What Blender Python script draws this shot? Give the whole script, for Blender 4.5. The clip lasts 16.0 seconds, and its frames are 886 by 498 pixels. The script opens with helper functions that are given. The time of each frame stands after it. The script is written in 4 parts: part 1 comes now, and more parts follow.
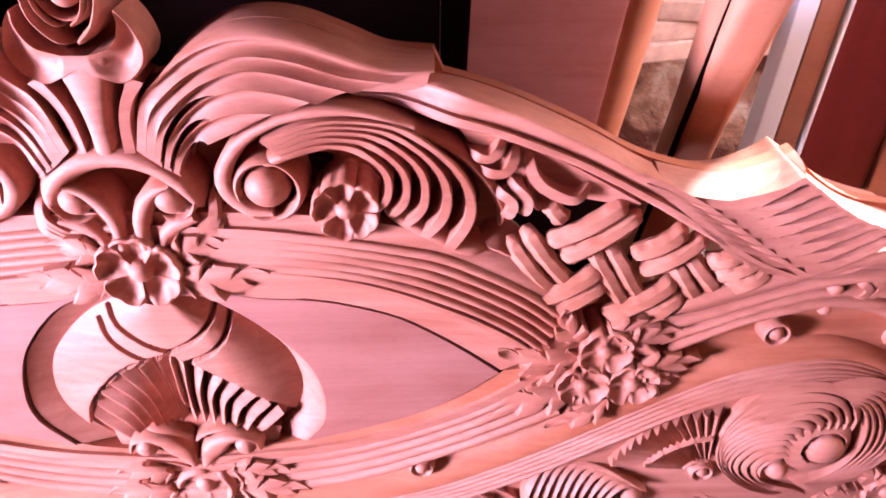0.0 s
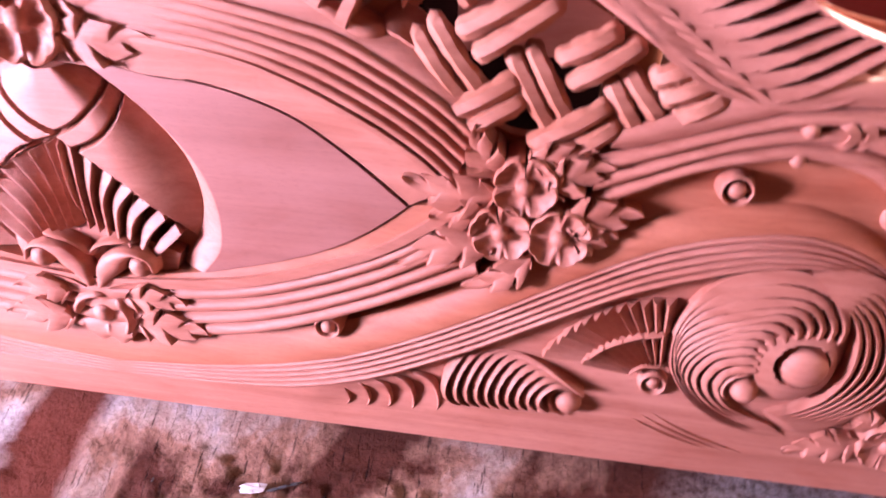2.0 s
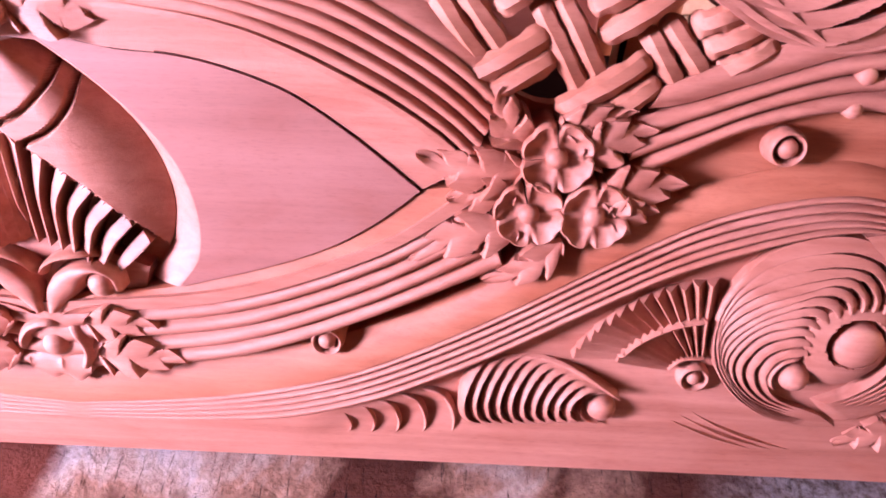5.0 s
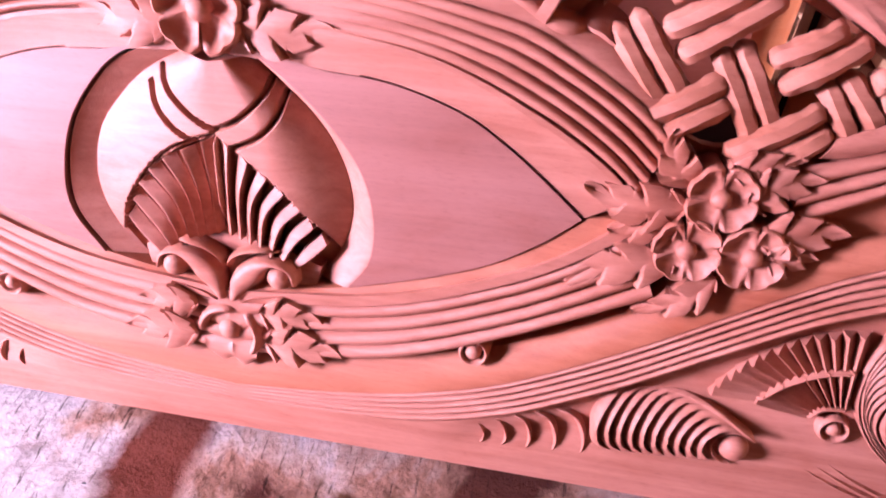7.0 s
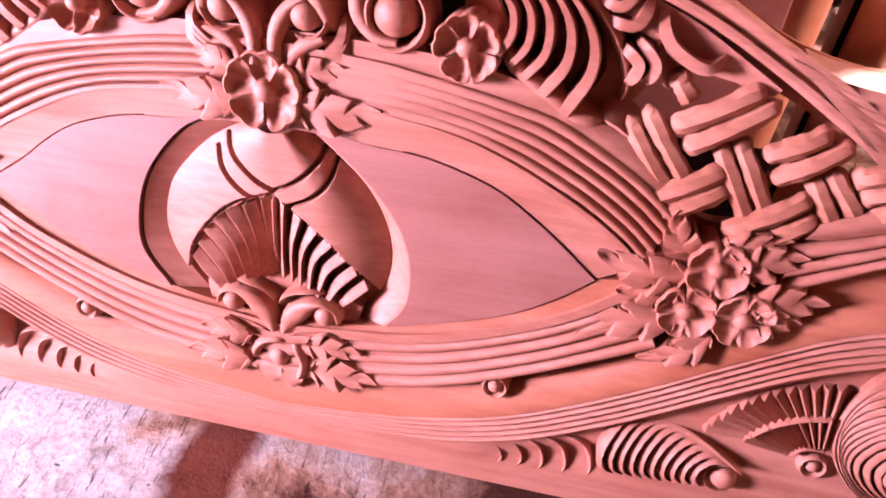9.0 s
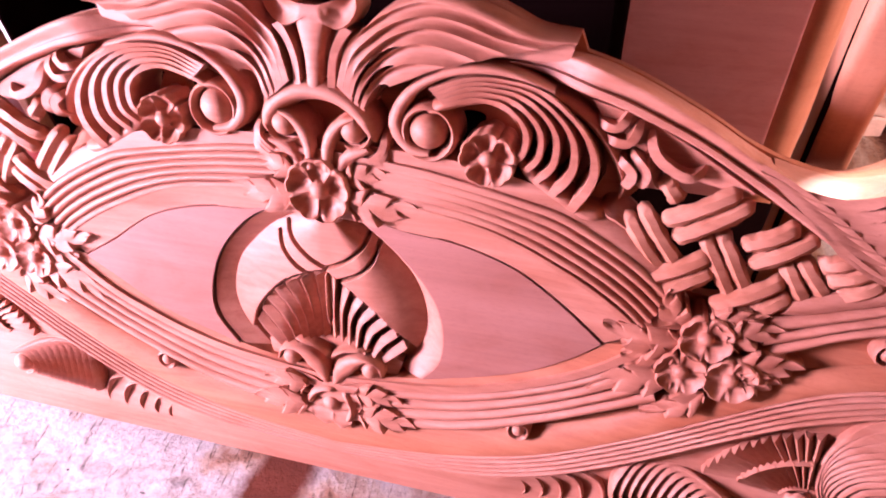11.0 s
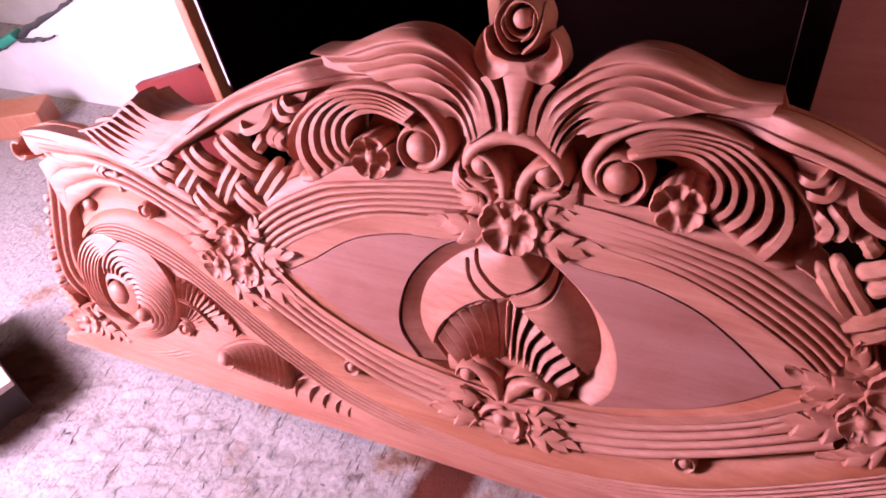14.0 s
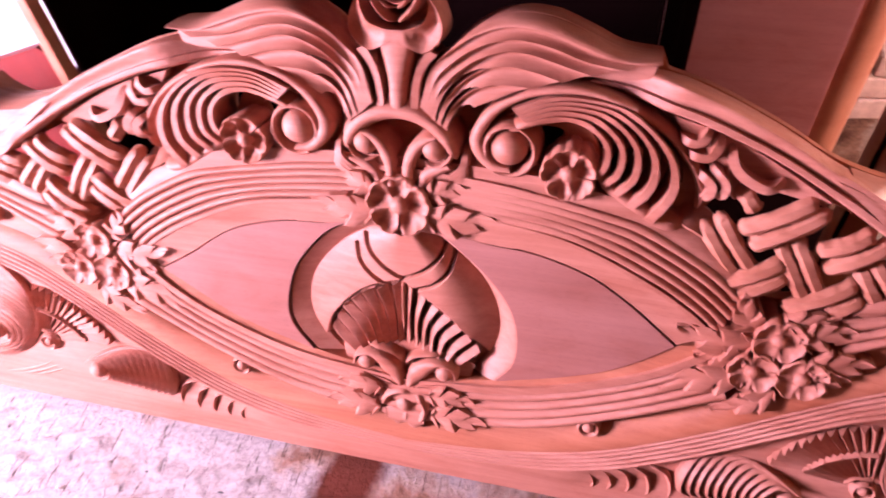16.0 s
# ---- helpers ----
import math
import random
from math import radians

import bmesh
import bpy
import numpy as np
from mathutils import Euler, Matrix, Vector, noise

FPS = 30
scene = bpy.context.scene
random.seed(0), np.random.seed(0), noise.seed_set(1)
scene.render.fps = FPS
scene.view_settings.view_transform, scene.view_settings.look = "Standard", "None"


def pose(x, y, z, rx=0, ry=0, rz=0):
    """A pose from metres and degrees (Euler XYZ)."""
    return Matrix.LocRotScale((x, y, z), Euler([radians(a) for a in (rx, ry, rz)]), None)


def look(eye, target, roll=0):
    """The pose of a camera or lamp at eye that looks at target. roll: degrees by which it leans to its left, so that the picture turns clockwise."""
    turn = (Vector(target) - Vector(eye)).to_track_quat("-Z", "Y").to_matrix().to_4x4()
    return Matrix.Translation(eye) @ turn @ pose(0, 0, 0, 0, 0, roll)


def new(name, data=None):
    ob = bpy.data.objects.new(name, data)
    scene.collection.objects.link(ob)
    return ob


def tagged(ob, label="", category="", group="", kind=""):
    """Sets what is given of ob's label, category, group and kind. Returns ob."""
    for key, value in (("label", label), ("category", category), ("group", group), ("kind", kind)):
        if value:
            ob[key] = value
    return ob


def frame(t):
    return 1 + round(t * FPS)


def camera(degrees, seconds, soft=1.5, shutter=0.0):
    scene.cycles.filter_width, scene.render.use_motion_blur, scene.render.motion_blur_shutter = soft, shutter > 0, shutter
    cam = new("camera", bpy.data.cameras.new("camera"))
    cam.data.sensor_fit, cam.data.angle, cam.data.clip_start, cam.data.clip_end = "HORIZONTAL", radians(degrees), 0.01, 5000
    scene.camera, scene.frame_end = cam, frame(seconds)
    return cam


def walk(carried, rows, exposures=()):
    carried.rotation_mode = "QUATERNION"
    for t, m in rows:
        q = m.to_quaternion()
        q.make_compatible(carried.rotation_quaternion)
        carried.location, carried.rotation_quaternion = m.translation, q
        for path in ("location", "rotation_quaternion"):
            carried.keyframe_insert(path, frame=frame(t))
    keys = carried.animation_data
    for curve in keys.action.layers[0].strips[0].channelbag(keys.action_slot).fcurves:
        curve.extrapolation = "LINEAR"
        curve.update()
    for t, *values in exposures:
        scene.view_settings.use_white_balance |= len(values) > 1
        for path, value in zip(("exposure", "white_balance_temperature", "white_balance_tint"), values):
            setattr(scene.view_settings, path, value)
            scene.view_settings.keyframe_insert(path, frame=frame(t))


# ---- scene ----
EXPOSURES = [(0.0, 3.05, 6300, 7), (0.5, 3.15, 6300, 7), (1.0, 2.8, 6400, 9), (1.5, 2.75, 6400, 10), (2.0, 3.0, 6350, 7), (3.0, 3.15, 6250, 4), (5.5, 3.1, 6200, 4),
             (6.5, 2.95, 6400, 7), (8.0, 2.84, 6750, 11), (10.5, 2.84, 7250, 17), (12.0, 2.80, 7250, 17), (12.5, 2.62, 7200, 15), (13.0, 2.28, 7100, 15), (13.5, 2.13, 7050, 15), (15.0, 1.98, 7050, 15),
             (15.5, 2.08, 7200, 16), (16.0, 2.58, 7250, 18)]
# The board's own frame: x along it, z up its face, -y out of its face. It leans back by 18 degrees.
BOARD = pose(0, 0, 0, -18, 0, 0) @ pose(0, 0, 0.3860)

cam = camera(65.03, 16.0, soft=1.8, shutter=0.5)
# seconds, place and turn in the board's frame
PATH = [
    (0.0, 0.3010, -0.6273, 0.6428, 54.67, -0.48, -2.24),
    (0.5, 0.4214, -0.6652, 0.6274, 56.11, -1.55, 4.84),
    (1.0, 0.5276, -0.7056, 0.5952, 54.79, -5.44, 9.11),
    (1.5, 0.5567, -0.7173, 0.4959, 54.22, -6.79, 14.02),
    (2.0, 0.5237, -0.6661, 0.3850, 57.20, -1.98, 8.04),
    (2.5, 0.4915, -0.6535, 0.2979, 54.82, -1.29, 4.02),
    (3.0, 0.4482, -0.6097, 0.2598, 55.35, -1.06, -0.19),
    (5.5, 0.4276, -0.6292, 0.2827, 61.78, -2.41, 3.72),
    (6.0, 0.3888, -0.6527, 0.2724, 61.49, -2.53, 7.54),
    (6.5, 0.3728, -0.6693, 0.2710, 61.68, -3.42, 9.55),
    (7.0, 0.3610, -0.6793, 0.2920, 63.37, -3.32, 10.32),
    (7.5, 0.3571, -0.6846, 0.3216, 64.18, -3.54, 11.02),
    (8.0, 0.3449, -0.7017, 0.3514, 63.00, -3.90, 11.28),
    (10.5, 0.3577, -0.7828, 0.5339, 60.78, -2.95, 13.83),
    (11.0, 0.3632, -0.8089, 0.5748, 61.01, -1.97, 14.36),
    (11.5, 0.3609, -0.8216, 0.6215, 62.07, -1.31, 15.68),
    (12.0, 0.3431, -0.8302, 0.6546, 61.65, -0.64, 16.83),
    (12.5, 0.3174, -0.8545, 0.6612, 61.86, -0.52, 19.92),
    (13.0, 0.3008, -0.8661, 0.6546, 60.73, -0.79, 21.48),
    (13.5, 0.2886, -0.8730, 0.6531, 60.42, -0.07, 22.33),
    (14.0, 0.2790, -0.8775, 0.6518, 60.81, 0.42, 23.83),
    (14.5, 0.2687, -0.8765, 0.6517, 60.92, -0.31, 23.35),
    (15.0, 0.2663, -0.8671, 0.6480, 60.52, -1.08, 21.81),
    (15.5, 0.2616, -0.8556, 0.6415, 59.65, -1.07, 19.15),
    (16.0, 0.2628, -0.8357, 0.6336, 58.85, -0.49, 13.90),
]
walk(cam, [(r[0], BOARD @ pose(*r[1:])) for r in PATH], EXPOSURES)

# ---------------------------------------------------------------- light
world = bpy.data.worlds.new("world")
scene.world = world
world.use_nodes = True
wt = world.node_tree
wbg = wt.nodes["Background"]
sky = wt.nodes.new("ShaderNodeTexSky")
sky.sky_type, sky.sun_disc = "NISHITA", False
sky.sun_elevation, sky.sun_rotation = radians(32), radians(42)
wt.links.new(sky.outputs[0], wbg.inputs[0])
wbg.inputs[1].default_value = 0.0012


def area(name, eye, target, sx, sy, power, color):
    lamp = bpy.data.lights.new(name, "AREA")
    lamp.shape, lamp.size, lamp.size_y, lamp.energy, lamp.color = "RECTANGLE", sx, sy, power, color
    ob = new(name, lamp)
    ob.matrix_world = look(eye, target)
    return ob


# daylight of the doorway beside the board; low sun behind its far end
area("doorway_daylight", (-1.86, -0.88, 0.94), (0.0, 0.0, 0.58), 0.42, 0.70, 60.0, (0.71, 0.615, 0.98))
# Added fill lamp that lifts the plywood and the floor at the left rear.
area("plywood_fill", (-3.0, 0.0, 1.35), (-1.6, 0.95, 0.2), 0.9, 0.9, 6.0, (1.0, 0.9, 0.98))
# Added fill lamp inside the room, aimed at the door panel and posts.
area("panel_fill", (1.9, 0.54, 1.30), (0.55, 0.85, 0.75), 0.5, 0.9, 9.0, (1.0, 0.82, 0.88))
# Added warm fill for the right half of the board; its window is made up.
area("warm_side_fill", (4.15, -0.5, 1.35), (0.4, 0.1, 0.6), 1.1, 1.2, 4.0, (1.0, 0.30, 0.11))
sun = new("sun", bpy.data.lights.new("sun", "SUN"))
sun.data.energy, sun.data.angle, sun.data.color = 5.0, radians(0.6), (0.96, 0.96, 1.0)
sun.matrix_world = look((0.90, 1.0, 0.85), (0, 0, 0))

# ---------------------------------------------------------------- materials


def nodes_of(name):
    m = bpy.data.materials.new(name)
    m.use_nodes = True
    nt = m.node_tree
    return m, nt, nt.nodes["Principled BSDF"]


def node(nt, kind, **inputs):
    n = nt.nodes.new(kind)
    for k, v in inputs.items():
        n.inputs[k.replace("_", " ")].default_value = v
    return n


def ramp(nt, src, stops):
    r = nt.nodes.new("ShaderNodeValToRGB")
    e = r.color_ramp.elements
    while len(e) < len(stops):
        e.new(0.5)
    for el, (p, c) in zip(e, stops):
        el.position, el.color = p, (*c, 1)
    nt.links.new(src, r.inputs[0])
    return r


def mapped(nt, scale, turn=(0, 0, 0)):
    tc = nt.nodes.new("ShaderNodeTexCoord")
    mp = nt.nodes.new("ShaderNodeMapping")
    mp.inputs["Scale"].default_value = scale
    mp.inputs["Rotation"].default_value = turn
    nt.links.new(tc.outputs["Object"], mp.inputs[0])
    return mp.outputs[0]


def mix(nt, fac, a, b, mode="MIX"):
    m = nt.nodes.new("ShaderNodeMix")
    m.data_type, m.blend_type = "RGBA", mode
    if isinstance(fac, float):
        m.inputs[0].default_value = fac
    else:
        nt.links.new(fac, m.inputs[0])
    for sock, v in ((m.inputs[6], a), (m.inputs[7], b)):
        if isinstance(v, tuple):
            sock.default_value = (*v, 1)
        else:
            nt.links.new(v, sock)
    return m.outputs[2]


def bump(nt, bsdf, height, strength, distance):
    b = node(nt, "ShaderNodeBump", Strength=strength, Distance=distance)
    nt.links.new(height, b.inputs["Height"])
    nt.links.new(b.outputs[0], bsdf.inputs["Normal"])


def wood(name, dark, light, rough=0.55, scale=1.0, streak=(2.0, 60.0, 60.0), knife=0.38, gloss=0.3):
    """Bare timber: long grain streaks, cloudy tone, pores and faint tool marks."""
    m, nt, p = nodes_of(name)
    v = mapped(nt, tuple(c * scale for c in streak))
    warp = node(nt, "ShaderNodeTexNoise", Scale=1.2, Detail=6.0, Roughness=0.6, Distortion=0.6)
    nt.links.new(v, warp.inputs["Vector"])
    big = node(nt, "ShaderNodeTexNoise", Scale=5.0, Detail=4.0, Roughness=0.55)
    nt.links.new(mapped(nt, (1.0, 1.0, 2.2)), big.inputs["Vector"])
    fine = node(nt, "ShaderNodeTexNoise", Scale=3.0, Detail=8.0, Roughness=0.7)
    nt.links.new(mapped(nt, (25.0 * scale, 220.0 * scale, 220.0 * scale)), fine.inputs["Vector"])
    base = ramp(nt, warp.outputs[0], [(0.3, dark), (0.7, light)])
    mid = tuple((a + b) / 2 * 1.08 for a, b in zip(dark, light))
    cloud = ramp(nt, big.outputs[0], [(0.3, (mid[0] * 0.88, mid[1] * 0.76, mid[2] * 0.70)), (0.7, tuple(min(1, c * 1.12) for c in mid))])
    col = mix(nt, 0.45, base.outputs[0], cloud.outputs[0])
    heart = node(nt, "ShaderNodeTexNoise", Scale=7.0, Detail=5.0, Roughness=0.6, Distortion=0.8)
    nt.links.new(mapped(nt, (0.45, 1.0, 1.3), (0, radians(8), 0)), heart.inputs["Vector"])
    tone = ramp(nt, heart.outputs[0], [(0.34, (1.10, 1.16, 1.20)), (0.52, (1.0, 1.0, 1.0)), (0.68, (0.86, 0.70, 0.62))])
    col = mix(nt, 0.8, col, tone.outputs[0], "MULTIPLY")
    pores = ramp(nt, fine.outputs[0], [(0.3, (0.72, 0.66, 0.64)), (0.48, (1, 1, 1))])
    col = mix(nt, 0.8, col, pores.outputs[0], "MULTIPLY")
    nt.links.new(col, p.inputs["Base Color"])
    tool = node(nt, "ShaderNodeTexNoise", Scale=55.0, Detail=3.0, Roughness=0.5)
    nt.links.new(mapped(nt, (1, 1, 1)), tool.inputs["Vector"])
    s = nt.nodes.new("ShaderNodeMath")
    s.operation = "ADD"
    nt.links.new(fine.outputs[0], s.inputs[0])
    nt.links.new(tool.outputs[0], s.inputs[1])
    bump(nt, p, s.outputs[0], knife, 0.0016)
    rr = ramp(nt, big.outputs[0], [(0.3, (rough - 0.08,) * 3), (0.7, (rough + 0.1,) * 3)])
    nt.links.new(rr.outputs[0], p.inputs["Roughness"])
    p.inputs["Specular IOR Level"].default_value = gloss
    return m


def plain(name, color, rough=0.6, spread=0.12, size=6.0, emit=0.0, gloss=0.4):
    m, nt, p = nodes_of(name)
    n = node(nt, "ShaderNodeTexNoise", Scale=size, Detail=6.0, Roughness=0.65)
    nt.links.new(mapped(nt, (1, 1, 1)), n.inputs["Vector"])
    r = ramp(nt, n.outputs[0], [(0.3, tuple(c * (1 - spread) for c in color)), (0.7, tuple(min(1, c * (1 + spread)) for c in color))])
    nt.links.new(r.outputs[0], p.inputs["Base Color"])
    p.inputs["Roughness"].default_value = rough
    p.inputs["Specular IOR Level"].default_value = gloss
    bump(nt, p, n.outputs[0], 0.15, 0.002)
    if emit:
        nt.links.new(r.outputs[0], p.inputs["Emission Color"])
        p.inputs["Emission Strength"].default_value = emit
    return m


CARVED = wood("carved_teak", (0.225, 0.069, 0.042), (0.42, 0.165, 0.114), rough=0.54, gloss=0.32)
# Darker, redder copy of carved teak: shade of the recesses put into colour.
SHADED_RECESS = wood("shaded_recess_teak", (0.205, 0.052, 0.024), (0.385, 0.128, 0.070), rough=0.56, gloss=0.3)
FIELD = wood("sanded_teak", (0.195, 0.068, 0.052), (0.28, 0.106, 0.081), rough=0.55, gloss=0.35, knife=0.12)
STRAND = wood("woven_teak", (0.230, 0.071, 0.040), (0.41, 0.158, 0.100), knife=0.5)
FRAME = wood("varnished_timber", (0.30, 0.105, 0.058), (0.45, 0.175, 0.105), rough=0.35, streak=(40.0, 40.0, 2.0), knife=0.1, gloss=0.5)
REDWOOD = wood("red_stained_timber", (0.11, 0.007, 0.006), (0.17, 0.015, 0.012), rough=0.4, streak=(40.0, 40.0, 2.0), knife=0.1)
PANEL = wood("maroon_panel", (0.26, 0.082, 0.080), (0.34, 0.122, 0.115), rough=0.5, streak=(3.0, 40.0, 40.0), knife=0.1)
# Near-black, no gloss: deep shade inside the cabinet is put into the colour.
DARK = plain("near_black", (0.006, 0.002, 0.002), rough=0.9, gloss=0.0)
PALE = plain("pale_board", (0.50, 0.44, 0.43), rough=0.7, spread=0.10)
WALL = plain("brick_plaster", (0.42, 0.24, 0.19), rough=0.85, spread=0.25, size=3.0)
WHITE = plain("white_paint", (0.8, 0.76, 0.76), rough=0.5, spread=0.05)
GREEN = plain("green_plastic", (0.02, 0.2, 0.13), rough=0.4)
BLACK = plain("black_strap", (0.03, 0.025, 0.025), rough=0.6)
# Emits light itself: brightness of the outdoors is put into this sheet.
YARD = plain("glowing_yard", (0.9, 0.84, 0.88), emit=0.9, spread=0.08, size=0.6)
BRICKM = plain("brick_clay", (0.58, 0.38, 0.32), rough=0.9, spread=0.25, size=20.0)


def ground_material():
    """Trodden cement: pale dust towards the doorway, brown earth towards the far end, stains, brush streaks, grit and a
    painted shadow by the tool box.
    """
    m, nt, p = nodes_of("dusty_cement")
    v = mapped(nt, (1, 1, 1))
    a = node(nt, "ShaderNodeTexNoise", Scale=4.5, Detail=6.0, Roughness=0.6, Distortion=0.5)
    b = node(nt, "ShaderNodeTexNoise", Scale=95.0, Detail=8.0, Roughness=0.72)
    c = node(nt, "ShaderNodeTexNoise", Scale=14.0, Detail=8.0, Roughness=0.75)
    for n in (a, b):
        nt.links.new(v, n.inputs["Vector"])
    nt.links.new(mapped(nt, (11.0, 0.9, 1.0), (0, 0, radians(-5))), c.inputs["Vector"])
    sep = nt.nodes.new("ShaderNodeSeparateXYZ")
    nt.links.new(v, sep.inputs[0])
    # share of brown earth grows along x, broken up by the noise
    k = nt.nodes.new("ShaderNodeMath")
    k.operation = "MULTIPLY_ADD"
    k.inputs[1].default_value, k.inputs[2].default_value = 0.42, 0.03
    nt.links.new(sep.outputs[0], k.inputs[0])
    k2 = nt.nodes.new("ShaderNodeClamp")
    k2.inputs[1].default_value, k2.inputs[2].default_value = -0.16, 0.085
    nt.links.new(k.outputs[0], k2.inputs[0])
    k3 = nt.nodes.new("ShaderNodeMath")
    k3.operation = "ADD"
    nt.links.new(k2.outputs[0], k3.inputs[0])
    nt.links.new(a.outputs[0], k3.inputs[1])
    stain = ramp(nt, k3.outputs[0], [(0.42, (0.33, 0.268, 0.254)), (0.49, (0.30, 0.202, 0.166)), (0.56, (0.215, 0.107, 0.072)), (0.66, (0.055, 0.016, 0.010))])
    grit = ramp(nt, b.outputs[0], [(0.36, (0.22, 0.15, 0.13)), (0.54, (1, 1, 1)), (0.66, (1.25, 1.2, 1.2))])
    streak = ramp(nt, c.outputs[0], [(0.385, (0.08, 0.055, 0.055)), (0.415, (1, 1, 1))])
    col = mix(nt, 0.4, stain.outputs[0], grit.outputs[0], "MULTIPLY")
    col = mix(nt, 0.85, col, streak.outputs[0], "MULTIPLY")
    # pale grit towards the far corner
    far = nt.nodes.new("ShaderNodeVectorMath")
    far.operation = "DISTANCE"
    far.inputs[1].default_value = (0.93, -0.16, 0.0)
    nt.links.new(v, far.inputs[0])
    far2 = nt.nodes.new("ShaderNodeMath")
    far2.operation = "MULTIPLY_ADD"
    far2.inputs[1].default_value = 0.30
    nt.links.new(a.outputs[0], far2.inputs[0])
    nt.links.new(far.outputs["Value"], far2.inputs[2])
    pale = ramp(nt, far2.outputs[0], [(0.32, (1, 1, 1)), (0.42, (0, 0, 0))])
    gravel = ramp(nt, b.outputs[0], [(0.38, (0.05, 0.03, 0.025)), (0.60, (0.20, 0.165, 0.16))])
    col = mix(nt, pale.outputs[0], col, gravel.outputs[0])
    # one long dark brown patch, running out from the foot of the board
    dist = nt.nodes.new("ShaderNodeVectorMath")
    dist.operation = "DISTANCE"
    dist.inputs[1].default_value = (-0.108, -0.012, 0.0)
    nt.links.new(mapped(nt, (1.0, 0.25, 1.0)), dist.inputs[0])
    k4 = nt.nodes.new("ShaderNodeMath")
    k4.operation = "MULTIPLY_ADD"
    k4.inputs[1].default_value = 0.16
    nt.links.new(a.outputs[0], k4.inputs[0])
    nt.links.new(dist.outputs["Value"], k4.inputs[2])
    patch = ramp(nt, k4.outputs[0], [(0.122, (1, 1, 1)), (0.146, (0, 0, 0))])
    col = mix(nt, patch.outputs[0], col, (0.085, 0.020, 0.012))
    # soft dark patch: the shadow beside the tool box, painted into the colour
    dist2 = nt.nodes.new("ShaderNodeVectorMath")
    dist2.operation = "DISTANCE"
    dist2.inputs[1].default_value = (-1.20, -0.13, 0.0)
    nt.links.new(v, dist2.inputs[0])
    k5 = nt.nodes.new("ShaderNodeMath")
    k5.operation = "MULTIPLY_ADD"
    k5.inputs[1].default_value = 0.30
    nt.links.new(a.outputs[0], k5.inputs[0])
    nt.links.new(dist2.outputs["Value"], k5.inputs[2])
    box_shadow = ramp(nt, k5.outputs[0], [(0.24, (1, 1, 1)), (0.40, (0, 0, 0))])
    col = mix(nt, box_shadow.outputs[0], col, (0.045, 0.020, 0.013))
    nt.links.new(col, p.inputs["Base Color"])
    e = node(nt, "ShaderNodeTexNoise", Scale=26.0, Detail=5.0, Roughness=0.65)
    nt.links.new(v, e.inputs["Vector"])
    s = nt.nodes.new("ShaderNodeMath")
    s.operation = "MULTIPLY_ADD"
    s.inputs[1].default_value = 0.5
    nt.links.new(b.outputs[0], s.inputs[0])
    nt.links.new(e.outputs[0], s.inputs[2])
    s2 = nt.nodes.new("ShaderNodeMath")
    s2.operation = "MULTIPLY_ADD"
    s2.inputs[1].default_value = 0.6
    nt.links.new(streak.outputs[0], s2.inputs[0])
    nt.links.new(s.outputs[0], s2.inputs[2])
    bump(nt, p, s2.outputs[0], 0.8, 0.012)
    p.inputs["Roughness"].default_value = 0.92
    p.inputs["Specular IOR Level"].default_value = 0.08
    return m


CEMENT = ground_material()

# ---------------------------------------------------------------- mesh helpers


def finish(name, verts, faces, mat, parent=None, label="", sharp=38, smooth=True):
    me = bpy.data.meshes.new(name)
    me.from_pydata([tuple(map(float, v)) for v in verts], [], faces)
    me.materials.append(mat)
    if smooth:
        me.polygons.foreach_set("use_smooth", [True] * len(me.polygons))
        me.set_sharp_from_angle(angle=radians(sharp))
    ob = new(name, me)
    if parent is not None:
        ob.parent = parent
    if label:
        ob["label"] = label
    return ob


def box(name, size, m, mat, parent=None, label="", bevel=0.004):
    """A bevelled box, centred on its base, at the pose m."""
    bm = bmesh.new()
    bmesh.ops.create_cube(bm, size=1.0)
    bmesh.ops.scale(bm, vec=size, verts=bm.verts)
    bmesh.ops.translate(bm, vec=(0, 0, size[2] / 2), verts=bm.verts)
    if bevel:
        bmesh.ops.bevel(bm, geom=bm.edges[:], offset=bevel, segments=2, profile=0.6, affect="EDGES")
    me = bpy.data.meshes.new(name)
    bm.to_mesh(me)
    bm.free()
    me.materials.append(mat)
    ob = new(name, me)
    if parent is not None:
        ob.parent = parent
    ob.matrix_local = m
    if label:
        ob["label"] = label
    return ob


def curve(pts, n):
    """n + 1 even steps along a smooth line through pts."""
    p = np.array(pts, float)
    if len(p) == 2:
        return p[0] + (p[1] - p[0]) * np.linspace(0, 1, n + 1)[:, None]
    q = np.vstack([2 * p[0] - p[1], p, 2 * p[-1] - p[-2]])
    out = []
    for i in range(1, len(q) - 2):
        a, b, c, d = q[i - 1:i + 3]
        t = np.linspace(0, 1, 16, endpoint=False)[:, None]
        out.append(0.5 * (2 * b + (c - a) * t + (2 * a - 5 * b + 4 * c - d) * t ** 2 + (3 * b - a - 3 * c + d) * t ** 3))
    out = np.vstack(out + [p[-1:]])
    L = np.r_[0, np.cumsum(np.linalg.norm(np.diff(out, axis=0), axis=1))]
    s = np.linspace(0, L[-1], n + 1)
    return np.stack([np.interp(s, L, out[:, k]) for k in range(out.shape[1])], 1)


GROUND = -0.036   # depth of the carved ground; the plain field lies at 0
BACK = -0.054


